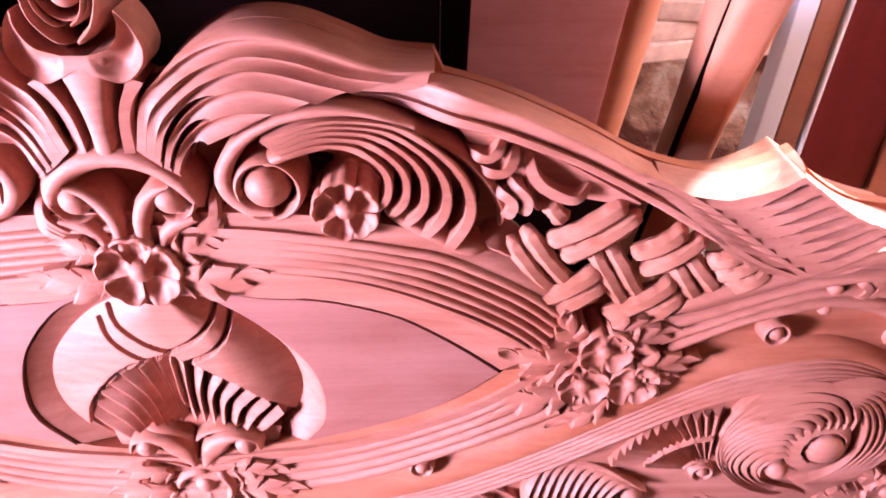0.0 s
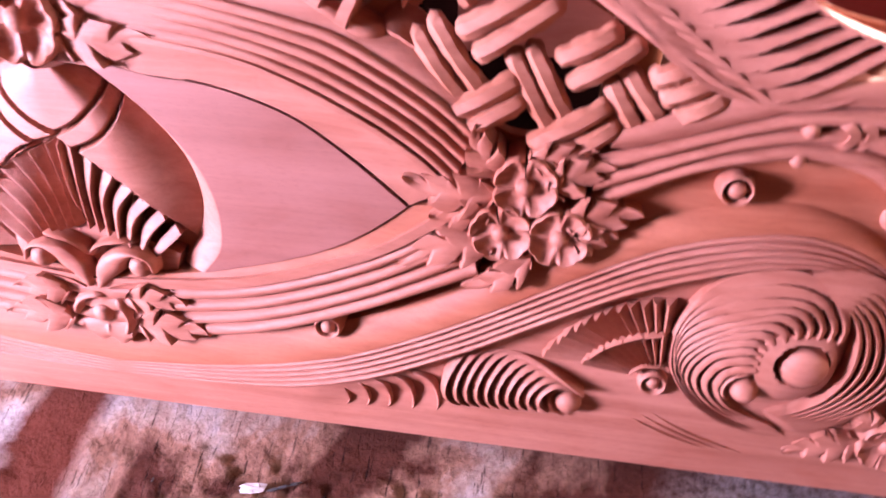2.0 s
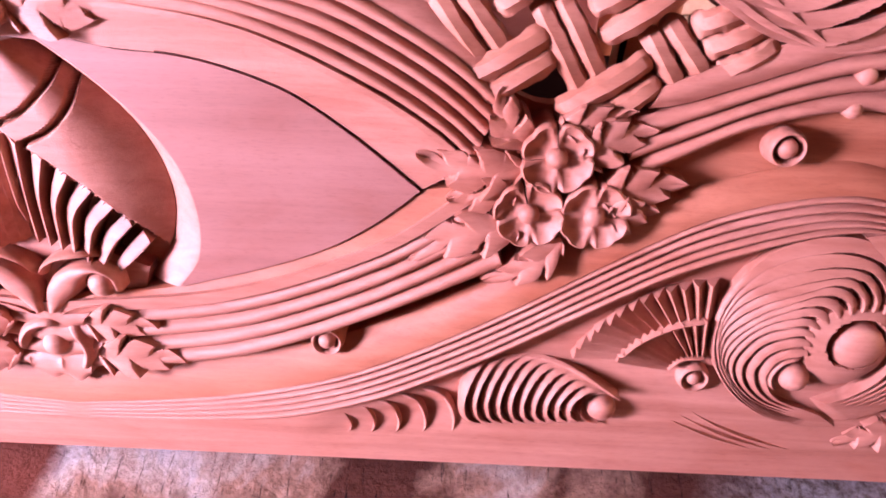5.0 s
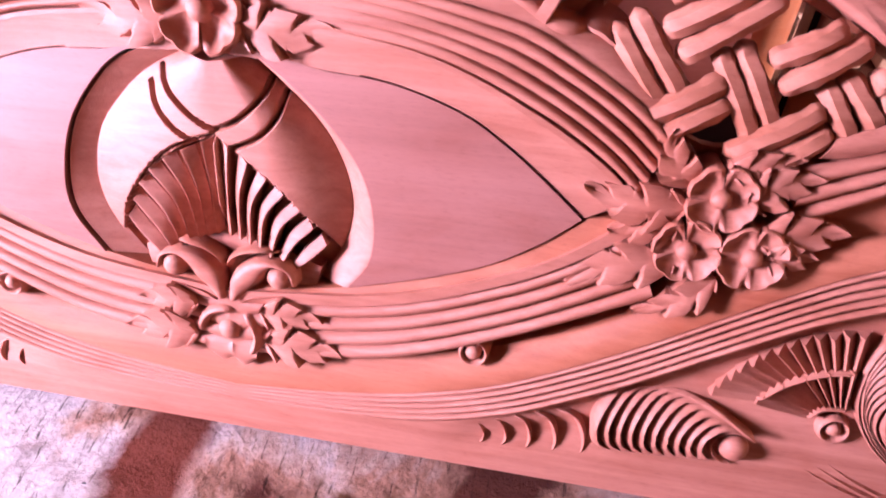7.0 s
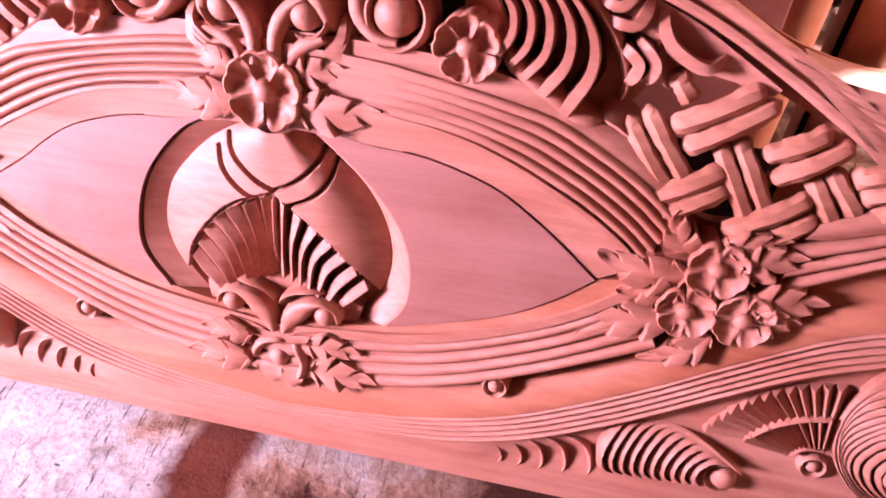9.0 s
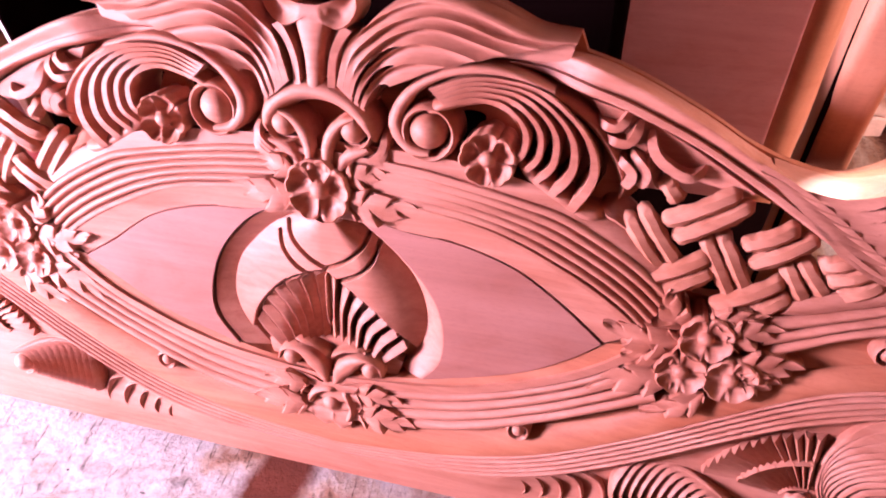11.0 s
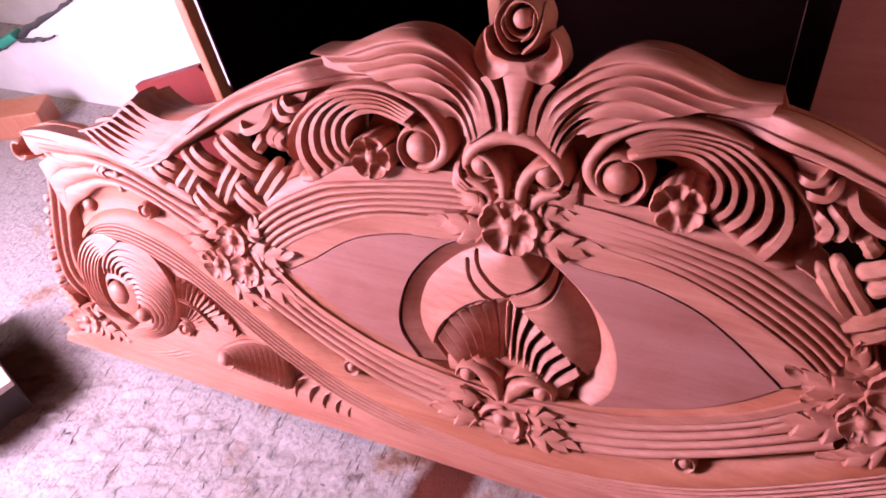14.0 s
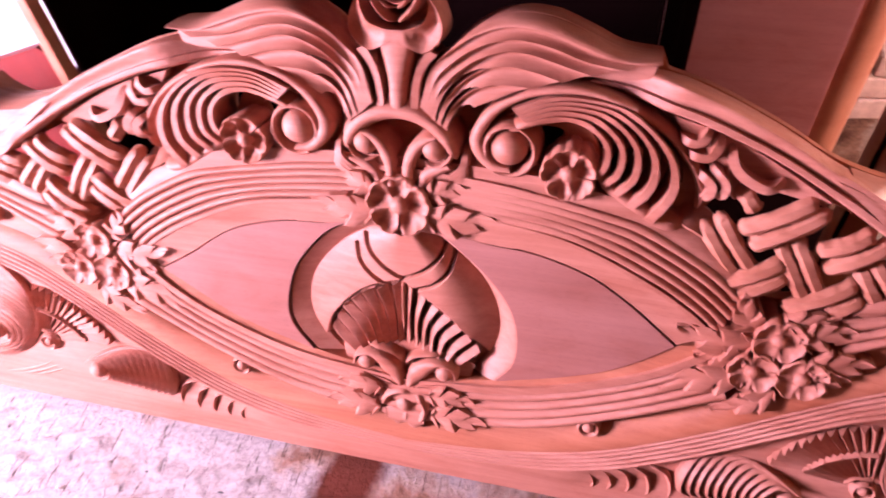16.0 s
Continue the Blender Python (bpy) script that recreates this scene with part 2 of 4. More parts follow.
def sheet(name, U, V, Hh, side, parent, mat=None, floor=GROUND, label="", sharp=38, swell=None):
    """A carved surface over a grid of places (U, V) with heights Hh, closed down to floor along its border."""
    if swell is not None:
        Hh = Hh + swell(U, V)
    def pad(a):
        return np.pad(a, 1, mode="edge")
    U, V, Hp = pad(U), pad(V), pad(Hh)
    for sl in ((0, slice(None)), (-1, slice(None)), (slice(None), 0), (slice(None), -1)):
        Hp[sl] = floor
    r, c = U.shape
    verts = np.stack([U * side, -Hp, V], -1).reshape(-1, 3)
    e1, e2 = verts.reshape(r, c, 3)[2, 1] - verts.reshape(r, c, 3)[1, 1], verts.reshape(r, c, 3)[1, 2] - verts.reshape(r, c, 3)[1, 1]
    X = verts.reshape(r, c, 3)
    nrm = np.cross(X[2:-1, 1:-2] - X[1:-2, 1:-2], X[1:-2, 2:-1] - X[1:-2, 1:-2]).reshape(-1, 3).sum(0)
    faces = []
    for i in range(r - 1):
        for j in range(c - 1):
            q = (i * c + j, (i + 1) * c + j, (i + 1) * c + j + 1, i * c + j + 1)
            faces.append(q if nrm[1] < 0 else q[::-1])
    return finish(name, verts, faces, mat or CARVED, parent, label, sharp)


def loft(name, A, B, prof, side, parent, ns=40, nt=12, **kw):
    """A carved band between the lines A and B; prof(s, t) gives its height along (s) and across (t)."""
    a, b = curve(A, ns), curve(B, ns)
    t = np.linspace(0, 1, nt + 1)
    U = a[:, :1] * (1 - t) + b[:, :1] * t
    V = a[:, 1:2] * (1 - t) + b[:, 1:2] * t
    s = np.linspace(0, 1, ns + 1)[:, None] + 0 * t
    return sheet(name, U, V, prof(s, t + 0 * s), side, parent, **kw)


def taper(s, a, b):
    """1 in the middle, falling to 0 over a at the start and b at the end."""
    f = np.ones_like(s)
    if a > 0:
        f = np.minimum(f, np.sqrt(np.clip(1 - (1 - np.clip(s / a, 0, 1)) ** 2, 0, 1)))
    if b > 0:
        f = np.minimum(f, np.sqrt(np.clip(1 - (1 - np.clip((1 - s) / b, 0, 1)) ** 2, 0, 1)))
    return f


def roundp(t):
    return np.sqrt(np.clip(1 - (2 * t - 1) ** 2, 0, 1))


def knife(t):
    """A hollowed flute: sharp and high at one side, falling to the other."""
    return np.where(t < 0.14, 0.55 + 0.45 * t / 0.14, (1 - (t - 0.14) / 0.86) ** 1.25)


def blade(t):
    """A flat-topped slat with upright sides, its top a little canted."""
    return np.clip(6.0 * (1 - np.abs(2 * t - 1)), 0, 1) * (1 - 0.05 * t)


def stroke(name, pts, w, top, side, parent, ends=(0.3, 0.3), low=GROUND, shape="round", ns=22, nt=10, hend=0.25, flip=False, **kw):
    """One carved stroke of width w and height top along pts, thinning out towards its ends."""
    c = curve(pts, ns)
    d = np.gradient(c, axis=0)
    d /= np.linalg.norm(d, axis=1)[:, None] + 1e-9
    n = np.stack([-d[:, 1], d[:, 0]], 1)
    s = np.linspace(0, 1, ns + 1)
    f = np.maximum(taper(s, *ends), 0.04)[:, None]
    t = np.linspace(0, 1, nt + 1)
    if flip:
        n = -n
    off = (t - 0.5)[None, :] * w * f
    U, V = c[:, :1] + n[:, :1] * off, c[:, 1:2] + n[:, 1:2] * off
    g = hend + (1 - hend) * f
    p = {"round": roundp, "knife": blade, "flute": knife}[shape](t)
    H = low + (top - low) * g * ((0.25 + 0.75 * p) if shape == "round" else p)[None, :]
    return sheet(name, U, V, H, side, parent, floor=kw.pop("floor", low - 0.006), **kw)


def between(A, B, k):
    return [tuple(np.array(a) * (1 - k) + np.array(b) * k) for a, b in zip(A, B)]


def fan(name, A, B, n, w, top, side, parent, k0=0.0, k1=1.0, wB=None, **kw):
    """n strokes, shaded over from the line A to the line B."""
    for i in range(n):
        k = k0 + (k1 - k0) * i / max(1, n - 1)
        ww = w if wB is None else w * (1 - k) + wB * k
        stroke(name, between(A, B, k), ww * random.uniform(0.95, 1.05), top + random.uniform(0.0, 0.001), side, parent, **kw)


def whorl(name, A, B, n, side, high, deep, start, end, width, swell=None, roll=0.0, tilt=0.0, bulge=0.0):
    """n bands of a whorl parted by deep crescent-shaped slots; start, end: plain share of the length at the outer and at the inner band."""
    for i in range(n):
        k = i / max(1, n - 1)
        s0, s1 = start[0] * (1 - k) + start[1] * k, 1 - (end[0] * (1 - k) + end[1] * k)

        def prof(s, t):
            e = np.sin(np.clip((s - s0) / (s1 - s0), 0, 1) * math.pi) ** 0.55
            edge = 1 - width * e
            cut = np.clip((t - edge) / 0.06, 0, 1) * (e > 0.02)
            return high - tilt * e * np.clip(1 - t / edge, 0, 1) - deep * cut * np.clip(e * 1.4, 0, 1) - 0.005 * e * np.clip(1 - t / (edge + 1e-3), 0, 1) ** 2 - 0.002 * e * t - roll * np.clip((s - 0.94) / 0.06, 0, 1) ** 0.8
        lines = []
        for q in (i / n, (i + 0.985) / n):
            pts = between(A, B, q)
            lines.append([(u, v + bulge * math.sin(math.pi * q) * (1 - j / (len(pts) - 1)) ** 1.5) for j, (u, v) in enumerate(pts)])
        loft(name, lines[0], lines[1], prof, side, W, ns=56, nt=18, swell=swell)


def family(guides, q, n):
    """The line at share q across a set of guide lines, n + 1 points."""
    g = [curve(line, n) for line in guides]
    g = [2 * g[0] - g[1]] + g + [2 * g[-1] - g[-2]]
    x = q * (len(g) - 3)
    i = min(int(x), len(g) - 4)
    f = x - i
    a, b, c, d = g[i:i + 4]
    return 0.5 * (2 * b + (c - a) * f + (2 * a - 5 * b + 4 * c - d) * f ** 2 + (3 * b - a - 3 * c + d) * f ** 3)


def bands(name, guides, n, prof, side, ns=50, nt=14, **kw):
    """n carved bands side by side across the guide lines; prof(s, t, k): height along, across and for the k-th share."""
    for i in range(n):
        t = np.linspace(0, 1, nt + 1)
        lines = np.stack([family(guides, (i + 0.985 * x) / n, ns) for x in t], 1)
        S, T = np.meshgrid(np.linspace(0, 1, ns + 1), t, indexing="ij")
        sheet(name, lines[..., 0], lines[..., 1], prof(S, T, i / max(1, n - 1)), side, W, **kw)


def ease(x):
    x = np.clip(x, 0, 1)
    return x * x * (3 - 2 * x)


def ball(name, u, v, r, h, side, parent, low=GROUND, label="", squash=1.0):
    """A carved half ball that tops out at height h."""
    verts, faces = [], []
    nu, nv = 18, 8
    hr = min(r * squash, h - low)
    for j in range(nv + 1):
        a = j / nv * math.pi / 2
        for i in range(nu):
            q = 2 * math.pi * i / nu
            verts.append(((u + r * math.sin(a) * math.cos(q)) * side, -(h - hr + hr * math.cos(a)), v + r * math.sin(a) * math.sin(q)))
    for i in range(nu):
        q = 2 * math.pi * i / nu
        verts.append(((u + r * math.cos(q)) * side, -low + 0.004, v + r * math.sin(q)))
    for j in range(nv + 1):
        for i in range(nu):
            f = (j * nu + i, j * nu + (i + 1) % nu, (j + 1) * nu + (i + 1) % nu, (j + 1) * nu + i)
            faces.append(f if side > 0 else f[::-1])
    return finish(name, verts, faces, CARVED, parent, label, 50)


def ring(name, u, v, r, w, h, side, parent, a0=0, a1=360, grow=1.0, low=GROUND, ns=28, ends=(0.0, 0.0), **kw):
    """A raised ring or spiral round (u, v); grow: its radius at the end over that at the start."""
    pts = []
    for i in range(15):
        k = i / 14
        a = radians(a0 + (a1 - a0) * k)
        rr = r * grow ** k
        pts.append((u + rr * math.cos(a), v + rr * math.sin(a)))
    return stroke(name, pts, w, h, side, parent, ends=ends, low=low, ns=ns, hend=0.6, **kw)


def flower(name, u, v, r, h, side, parent, n=5, turn=0.0, tilt=(0.0, 0.0), label="", deep=0.014, bowl=0.003):
    """A carved blossom: a button with cupped petals round it."""
    mid = ball(name, u, v, r * 0.30, h + 0.001, side, parent, label=label)
    for k in range(n):
        a0 = turn + 2 * math.pi * k / n + random.uniform(-0.08, 0.08)
        half = math.pi / n
        s, t = np.meshgrid(np.linspace(0, 1, 17), np.linspace(-1, 1, 21), indexing="ij")
        lobe = 1.0 - 0.16 * np.abs(t) ** 4 - 0.07 * np.exp(-(t / 0.18) ** 2) + random.uniform(-0.03, 0.03)
        rad = r * (0.16 + 0.84 * s * lobe)
        ang = a0 + half * t * 1.0
        hollow = np.clip(1 - np.abs(t) ** 3, 0, 1) * np.clip(1 - ((s - 0.50) / 0.42) ** 2, 0, 1) ** 0.7
        cup = h - 0.001 - deep * 0.5 * (1 - s) - bowl * hollow - 0.006 * np.clip((np.abs(t) - 0.80) / 0.20, 0, 1) * s - 0.003 * np.clip((s - 0.93) / 0.07, 0, 1)
        du, dv = rad * np.cos(ang), rad * np.sin(ang)
        sheet("petal", u + du, v + dv, cup + tilt[0] * du + tilt[1] * dv, side, mid, sharp=44)
    return mid


def leaf(name, base, tip, w, h, side, parent, lobes=4, bend=0.0, lean=0.0, label=""):
    """A carved leaf with a vein and notched, fluted lobes; bend: sideways bow; lean: one edge higher."""
    b, e = np.array(base), np.array(tip)
    d = e - b
    L = np.linalg.norm(d)
    d /= L
    n = np.array([-d[1], d[0]])
    s, t = np.meshgrid(np.linspace(0, 1, 111), np.linspace(-1, 1, 23), indexing="ij")
    saw = (s * lobes - 0.55 * np.abs(t) + 0.35 * (t > 0)) % 1.0
    edge = (s * lobes - 0.55 + 0.35 * (t > 0)) % 1.0
    env = np.sqrt(np.clip(s / 0.30, 0, 1)) * np.clip((1 - s) / 0.60, 0, 1) ** 0.75
    W = w / 2 * (env * (0.90 + 0.16 * edge) + 0.02)
    off = t * W + bend * L * np.sin(s * math.pi)
    U, V = b[0] + d[0] * s * L + n[0] * off, b[1] + d[1] * s * L + n[1] * off
    cut = np.clip(1 - np.minimum(saw, 1 - saw) / (0.04 + 0.10 * np.abs(t)), 0, 1) ** 0.7 * np.clip((np.abs(t) - 0.34) * 2.5, 0, 1) * (s > 0.25) * (s < 0.92)
    H = h - 0.003 * (1 - np.abs(t)) * (1 - s * 0.5) - 0.017 * cut + 0.008 * (saw - 0.5) * np.abs(t) + (lean + 0.002) * t + 0.004 * np.sin(s * math.pi * 1.6)
    return sheet(name, U, V, H, side, parent, label=label, sharp=24)


def ridged(n, top, deep, fade=(0.0, 0.0), first=0.0, power=1.0):
    """n rounded mouldings side by side; first: share of the width that stays plain."""
    def prof(s, t):
        x = np.clip((t - first) / (1 - first), 0, 1) * n
        groove = deep * (1 - np.sqrt(np.clip(1 - (2 * (x % 1.0) - 1) ** 2, 0, 1))) * (t >= first)
        e = np.ones_like(s)
        if fade[0]:
            e = np.clip(s / fade[0], 0, 1)
        if fade[1]:
            e = np.minimum(e, np.clip((1 - s) / fade[1], 0, 1))
        return top - groove * e ** power
    return prof


# ---------------------------------------------------------------- the carved headboard
headboard = new("headboard")
headboard.matrix_world = BOARD
tagged(headboard, "unvarnished reddish teak headboard with carved flowers, leaning on the floor", "headboard")
W = headboard

# half outline from the foot's middle round the wing to the crest
OUTLINE = [(0.0, -0.36), (1.118, -0.36), (1.126, -0.315), (1.085, -0.25), (1.072, -0.17), (1.066, -0.10), (1.046, -0.02),
           (1.02, 0.06), (1.022, 0.105), (1.075, 0.112), (1.095, 0.145), (1.04, 0.185), (0.98, 0.196), (0.905, 0.194), (0.858, 0.180),
           (0.845, 0.185), (0.866, 0.212), (0.850, 0.224), (0.830, 0.228), (0.808, 0.233), (0.786, 0.241), (0.763, 0.253), (0.738, 0.271),
           (0.712, 0.297), (0.682, 0.281), (0.640, 0.271), (0.59, 0.279), (0.538, 0.297), (0.475, 0.331), (0.389, 0.370), (0.33, 0.388),
           (0.320, 0.410), (0.275, 0.415), (0.237, 0.431), (0.198, 0.446), (0.162, 0.451), (0.126, 0.445), (0.090, 0.425), (0.058, 0.392)]
CROWN = [(0.058, 0.392), (0.046, 0.388), (0.036, 0.394), (0.030, 0.404), (0.028, 0.420), (0.030, 0.440), (0.031, 0.458), (0.027, 0.486), (0.0, 0.498)]
WEAVE_HOLE = [(0.40, 0.205), (0.425, 0.235), (0.47, 0.258), (0.54, 0.242), (0.62, 0.205), (0.70, 0.168), (0.66, 0.143), (0.60, 0.108), (0.53, 0.085), (0.485, 0.098), (0.45, 0.130)]
FEATHER_HOLE = [(0.245, 0.308), (0.290, 0.325), (0.335, 0.308), (0.366, 0.270), (0.370, 0.236), (0.345, 0.207), (0.310, 0.226), (0.272, 0.258)]
SCROLL_HOLE = [(0.176, 0.298), (0.195, 0.302), (0.214, 0.296), (0.205, 0.272), (0.19, 0.246), (0.178, 0.262)]


def build_board():
    bm = bmesh.new()

    def loop(pts, closed_smooth):
        if closed_smooth:
            pts = [tuple(p) for p in curve(list(pts) + [pts[0]], 48)[:-1]]
        vs = [bm.verts.new((u, -GROUND, v)) for u, v in pts]
        return [bm.edges.new((vs[i], vs[(i + 1) % len(vs)])) for i in range(len(vs))]
    half = [OUTLINE[0], OUTLINE[1]] + [tuple(p) for p in curve(OUTLINE[1:15], 60)[1:]] + [tuple(p) for p in curve(OUTLINE[15:24], 40)] \
        + [tuple(p) for p in curve(OUTLINE[23:31], 40)[1:]] + [tuple(p) for p in curve(OUTLINE[31:], 40)] + [tuple(p) for p in curve(CROWN, 60)[1:]]
    full = half + [(-u, v) for u, v in half[::-1][1:-1]]
    edges = loop(full, False)
    for sx in (1, -1):
        for hole in (WEAVE_HOLE, SCROLL_HOLE, FEATHER_HOLE):
            edges += loop([(u * sx, v) for u, v in hole], True)
    got = bmesh.ops.triangle_fill(bm, use_beauty=True, use_dissolve=False, edges=edges)
    faces = [f for f in got["geom"] if isinstance(f, bmesh.types.BMFace)]
    ex = bmesh.ops.extrude_face_region(bm, geom=faces)
    bmesh.ops.translate(bm, vec=(0, GROUND - BACK, 0), verts=[g for g in ex["geom"] if isinstance(g, bmesh.types.BMVert)])
    bmesh.ops.recalc_face_normals(bm, faces=bm.faces[:])
    me = bpy.data.meshes.new("board")
    bm.to_mesh(me)
    bm.free()
    me.materials.append(SHADED_RECESS)
    ob = new("board", me)
    ob.parent = W
    return ob


build_board()


def half(sx):
    """All that the two halves of the board have in mirror image."""
    tipx = 0.402 if sx > 0 else 0.418
    # plain almond field and its mouldings
    EYE_UP = [(tipx, 0.003), (0.356, 0.042), (0.318, 0.071), (0.275, 0.098), (0.222, 0.117), (0.175, 0.127), (0.116, 0.132), (0.0, 0.14)]
    EYE_LO = [(tipx, 0.003), (0.359, -0.033), (0.307, -0.065), (0.244, -0.09), (0.178, -0.110), (0.10, -0.128), (0.0, -0.135)]
    UP_IN = [(0.447, 0.03), (0.419, 0.056), (0.373, 0.087), (0.326, 0.112), (0.275, 0.136), (0.229, 0.152), (0.168, 0.163), (0.0, 0.18)]
    UP_OUT = [(0.478, 0.10), (0.434, 0.135), (0.388, 0.163), (0.332, 0.191), (0.284, 0.203), (0.192, 0.220), (0.125, 0.230), (0.0, 0.240)]
    LO_IN = [(0.452, 0.012), (0.389, -0.037), (0.333, -0.068), (0.248, -0.102), (0.157, -0.125), (0.0, -0.142)]
    LO_OUT = [(0.49, -0.078), (0.401, -0.124), (0.341, -0.154), (0.244, -0.195), (0.15, -0.219), (0.0, -0.235)]
    inner = [(0.040, 0.150), (0.100, 0.130), (0.139, 0.098), (0.176, 0.047), (0.195, -0.012), (0.195, -0.065), (0.160, -0.117)] if sx < 0 else \
        [(0.038, 0.150), (0.087, 0.114), (0.131, 0.072), (0.164, 0.024), (0.178, -0.030), (0.173, -0.082), (0.147, -0.119)]
    plain_field([p for p in EYE_UP if p[0] > 0.06] + [inner[0]], [p for p in EYE_LO if p[0] > 0.16] + [inner[-1]], inner, sx)
    loft("border", EYE_UP, UP_IN, lambda s, t: -0.003 * (1 - s) + 0.006 * t ** 1.5 - 0.006 * (t < 0.05) * (s < 0.62), sx, W, ns=60, nt=16)
    loft("moulding", UP_IN, UP_OUT, ridged(5, 0.006, 0.012, fade=(0.0, 0.80 if sx > 0 else 0.12), first=0.10, power=2.6 if sx > 0 else 1.0), sx, W, ns=70, nt=50)
    loft("border", EYE_LO, LO_IN, lambda s, t: -0.004 + 0.005 * t - 0.010 * (t < 0.12), sx, W, ns=60, nt=8, mat=SHADED_RECESS)
    loft("moulding", LO_IN, LO_OUT, ridged(4, 0.007, 0.013, fade=(0.0, 0.1), first=0.16), sx, W, ns=70, nt=48)

    loft("shoulder", UP_OUT, [(0.455, 0.150), (0.425, 0.168), (0.385, 0.190), (0.345, 0.206), (0.290, 0.226), (0.205, 0.242), (0.125, 0.248), (0.0, 0.252)],
         lambda s, t: 0.0 - 0.010 * t ** 2 * (s < 0.3), sx, W, ns=50, nt=6)
    # the long rim below, with its channel
    RIM_UP = [(0.0, -0.235), (0.15, -0.219), (0.244, -0.205), (0.33, -0.178), (0.409, -0.143), (0.475, -0.103), (0.54, -0.058), (0.60, -0.018),
              (0.646, 0.008), (0.719, 0.033), (0.80, 0.050), (0.86, 0.040), (0.907, 0.018), (0.95, -0.02)]
    RIM_MID = [(0.0, -0.285), (0.13, -0.272), (0.225, -0.255), (0.322, -0.226), (0.409, -0.184), (0.495, -0.134), (0.573, -0.083), (0.644, -0.038),
               (0.697, -0.010), (0.76, 0.010), (0.82, 0.018), (0.87, 0.010), (0.915, -0.012), (0.945, -0.04)]
    RIM_LO = [(0.0, -0.310), (0.139, -0.306), (0.249, -0.296), (0.352, -0.265), (0.446, -0.218), (0.503, -0.184), (0.582, -0.133), (0.655, -0.088),
              (0.72, -0.058), (0.777, -0.036), (0.82, -0.025), (0.86, -0.022), (0.89, -0.028), (0.91, -0.045)]
    loft("rim", RIM_UP, RIM_MID, lambda s, t: -0.016 + 0.019 * np.sin(np.clip(t, 0, 1) ** 0.8 * math.pi / 2), sx, W, ns=80, nt=10, mat=SHADED_RECESS)
    sunk = ridged(5, 0.004, 0.014, fade=(0.3, 0.12))
    loft("moulding", RIM_MID, RIM_LO, lambda s, t: sunk(s, t) - 0.020 * np.clip((s - 0.93) / 0.07, 0, 1) ** 2, sx, W, ns=90, nt=50)
    APRON = [(0.0, -0.312), (0.139, -0.308), (0.249, -0.298), (0.352, -0.267), (0.446, -0.220), (0.503, -0.186), (0.582, -0.135), (0.655, -0.090),
             (0.72, -0.062), (0.80, -0.045), (0.92, -0.04), (1.0, -0.09), (1.045, -0.18), (1.10, -0.31)]
    FOOT = [(0.0, -0.359), (0.25, -0.359), (0.45, -0.359), (0.65, -0.359), (0.90, -0.359), (1.116, -0.359)]

    def apron(s, t):
        e = np.clip((t - 0.30) / 0.45, 0, 1)
        return -0.001 - 0.014 * np.clip((s - 0.22) / 0.12, 0, 1) * (1 - e * e * (3 - 2 * e))
    loft("foot_rail", APRON, FOOT, apron, sx, W, ns=80, nt=24)
    for u, v in ((0.302, -0.181), (0.744, 0.062)):
        stalk = ring("knob", u, v, 0.0155, 0.009, 0.006, sx, W)
        ball("button", u, v, 0.0100, 0.009, sx, stalk)

    # cheek between rosette and outer corner
    BAND_U = [(0.60, 0.085), (0.64, 0.098), (0.696, 0.118), (0.774, 0.146), (0.844, 0.157), (0.90, 0.158), (0.96, 0.15), (1.01, 0.12)]
    BAND_L = [(0.60, 0.020), (0.65, 0.048), (0.709, 0.078), (0.794, 0.098), (0.856, 0.090), (0.90, 0.064), (0.94, 0.04), (0.965, 0.01)]
    loft("moulding", BAND_U, BAND_L, ridged(3, 0.005, 0.014, fade=(0.0, 0.45)), sx, W, ns=70, nt=36)
    EDGE_U = [(0.62, 0.115), (0.70, 0.150), (0.774, 0.172), (0.844, 0.186), (0.905, 0.192), (0.98, 0.194), (1.04, 0.183)]
    BAND_U2 = [(0.61, 0.095), (0.64, 0.100), (0.696, 0.120), (0.774, 0.148), (0.844, 0.159), (0.96, 0.152), (1.02, 0.135)]
    loft("corner_edge", EDGE_U, BAND_U2, lambda s, t: -0.001 + 0.005 * np.sin(t * math.pi), sx, W, ns=50, nt=8)
    ball("pearl", 0.795, 0.132, 0.009, 0.009, sx, W)
    ball("pearl", 0.792, 0.101, 0.008, 0.009, sx, W)
    stroke("crescent", [(0.815, 0.146), (0.834, 0.132), (0.822, 0.112)], 0.012, 0.008, sx, W, shape="knife")
    stroke("crescent", [(0.828, 0.150), (0.850, 0.134), (0.838, 0.110)], 0.012, 0.006, sx, W, shape="knife")
    ball("tear", 0.915, 0.040, 0.019, -0.001, sx, W)
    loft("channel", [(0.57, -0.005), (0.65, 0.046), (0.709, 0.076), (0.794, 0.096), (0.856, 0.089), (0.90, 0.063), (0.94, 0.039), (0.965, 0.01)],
         [(0.55, -0.050), (0.60, -0.020), (0.646, 0.006), (0.719, 0.031), (0.80, 0.048), (0.86, 0.038), (0.907, 0.016), (0.95, -0.02)], lambda s, t: -0.012 - 0.004 * np.sin(t * math.pi), sx, W, ns=40, nt=6, mat=SHADED_RECESS)
    # outer border strip with its notched edge
    fan("border_strand", [(1.005, 0.125), (1.0, 0.07), (1.025, -0.02), (1.04, -0.10), (1.035, -0.17), (1.0, -0.225)],
        [(0.965, 0.115), (0.958, 0.065), (0.975, -0.01), (0.992, -0.08), (0.988, -0.14), (0.955, -0.20)], 3, 0.022, 0.005, sx, W, ends=(0.15, 0.3))
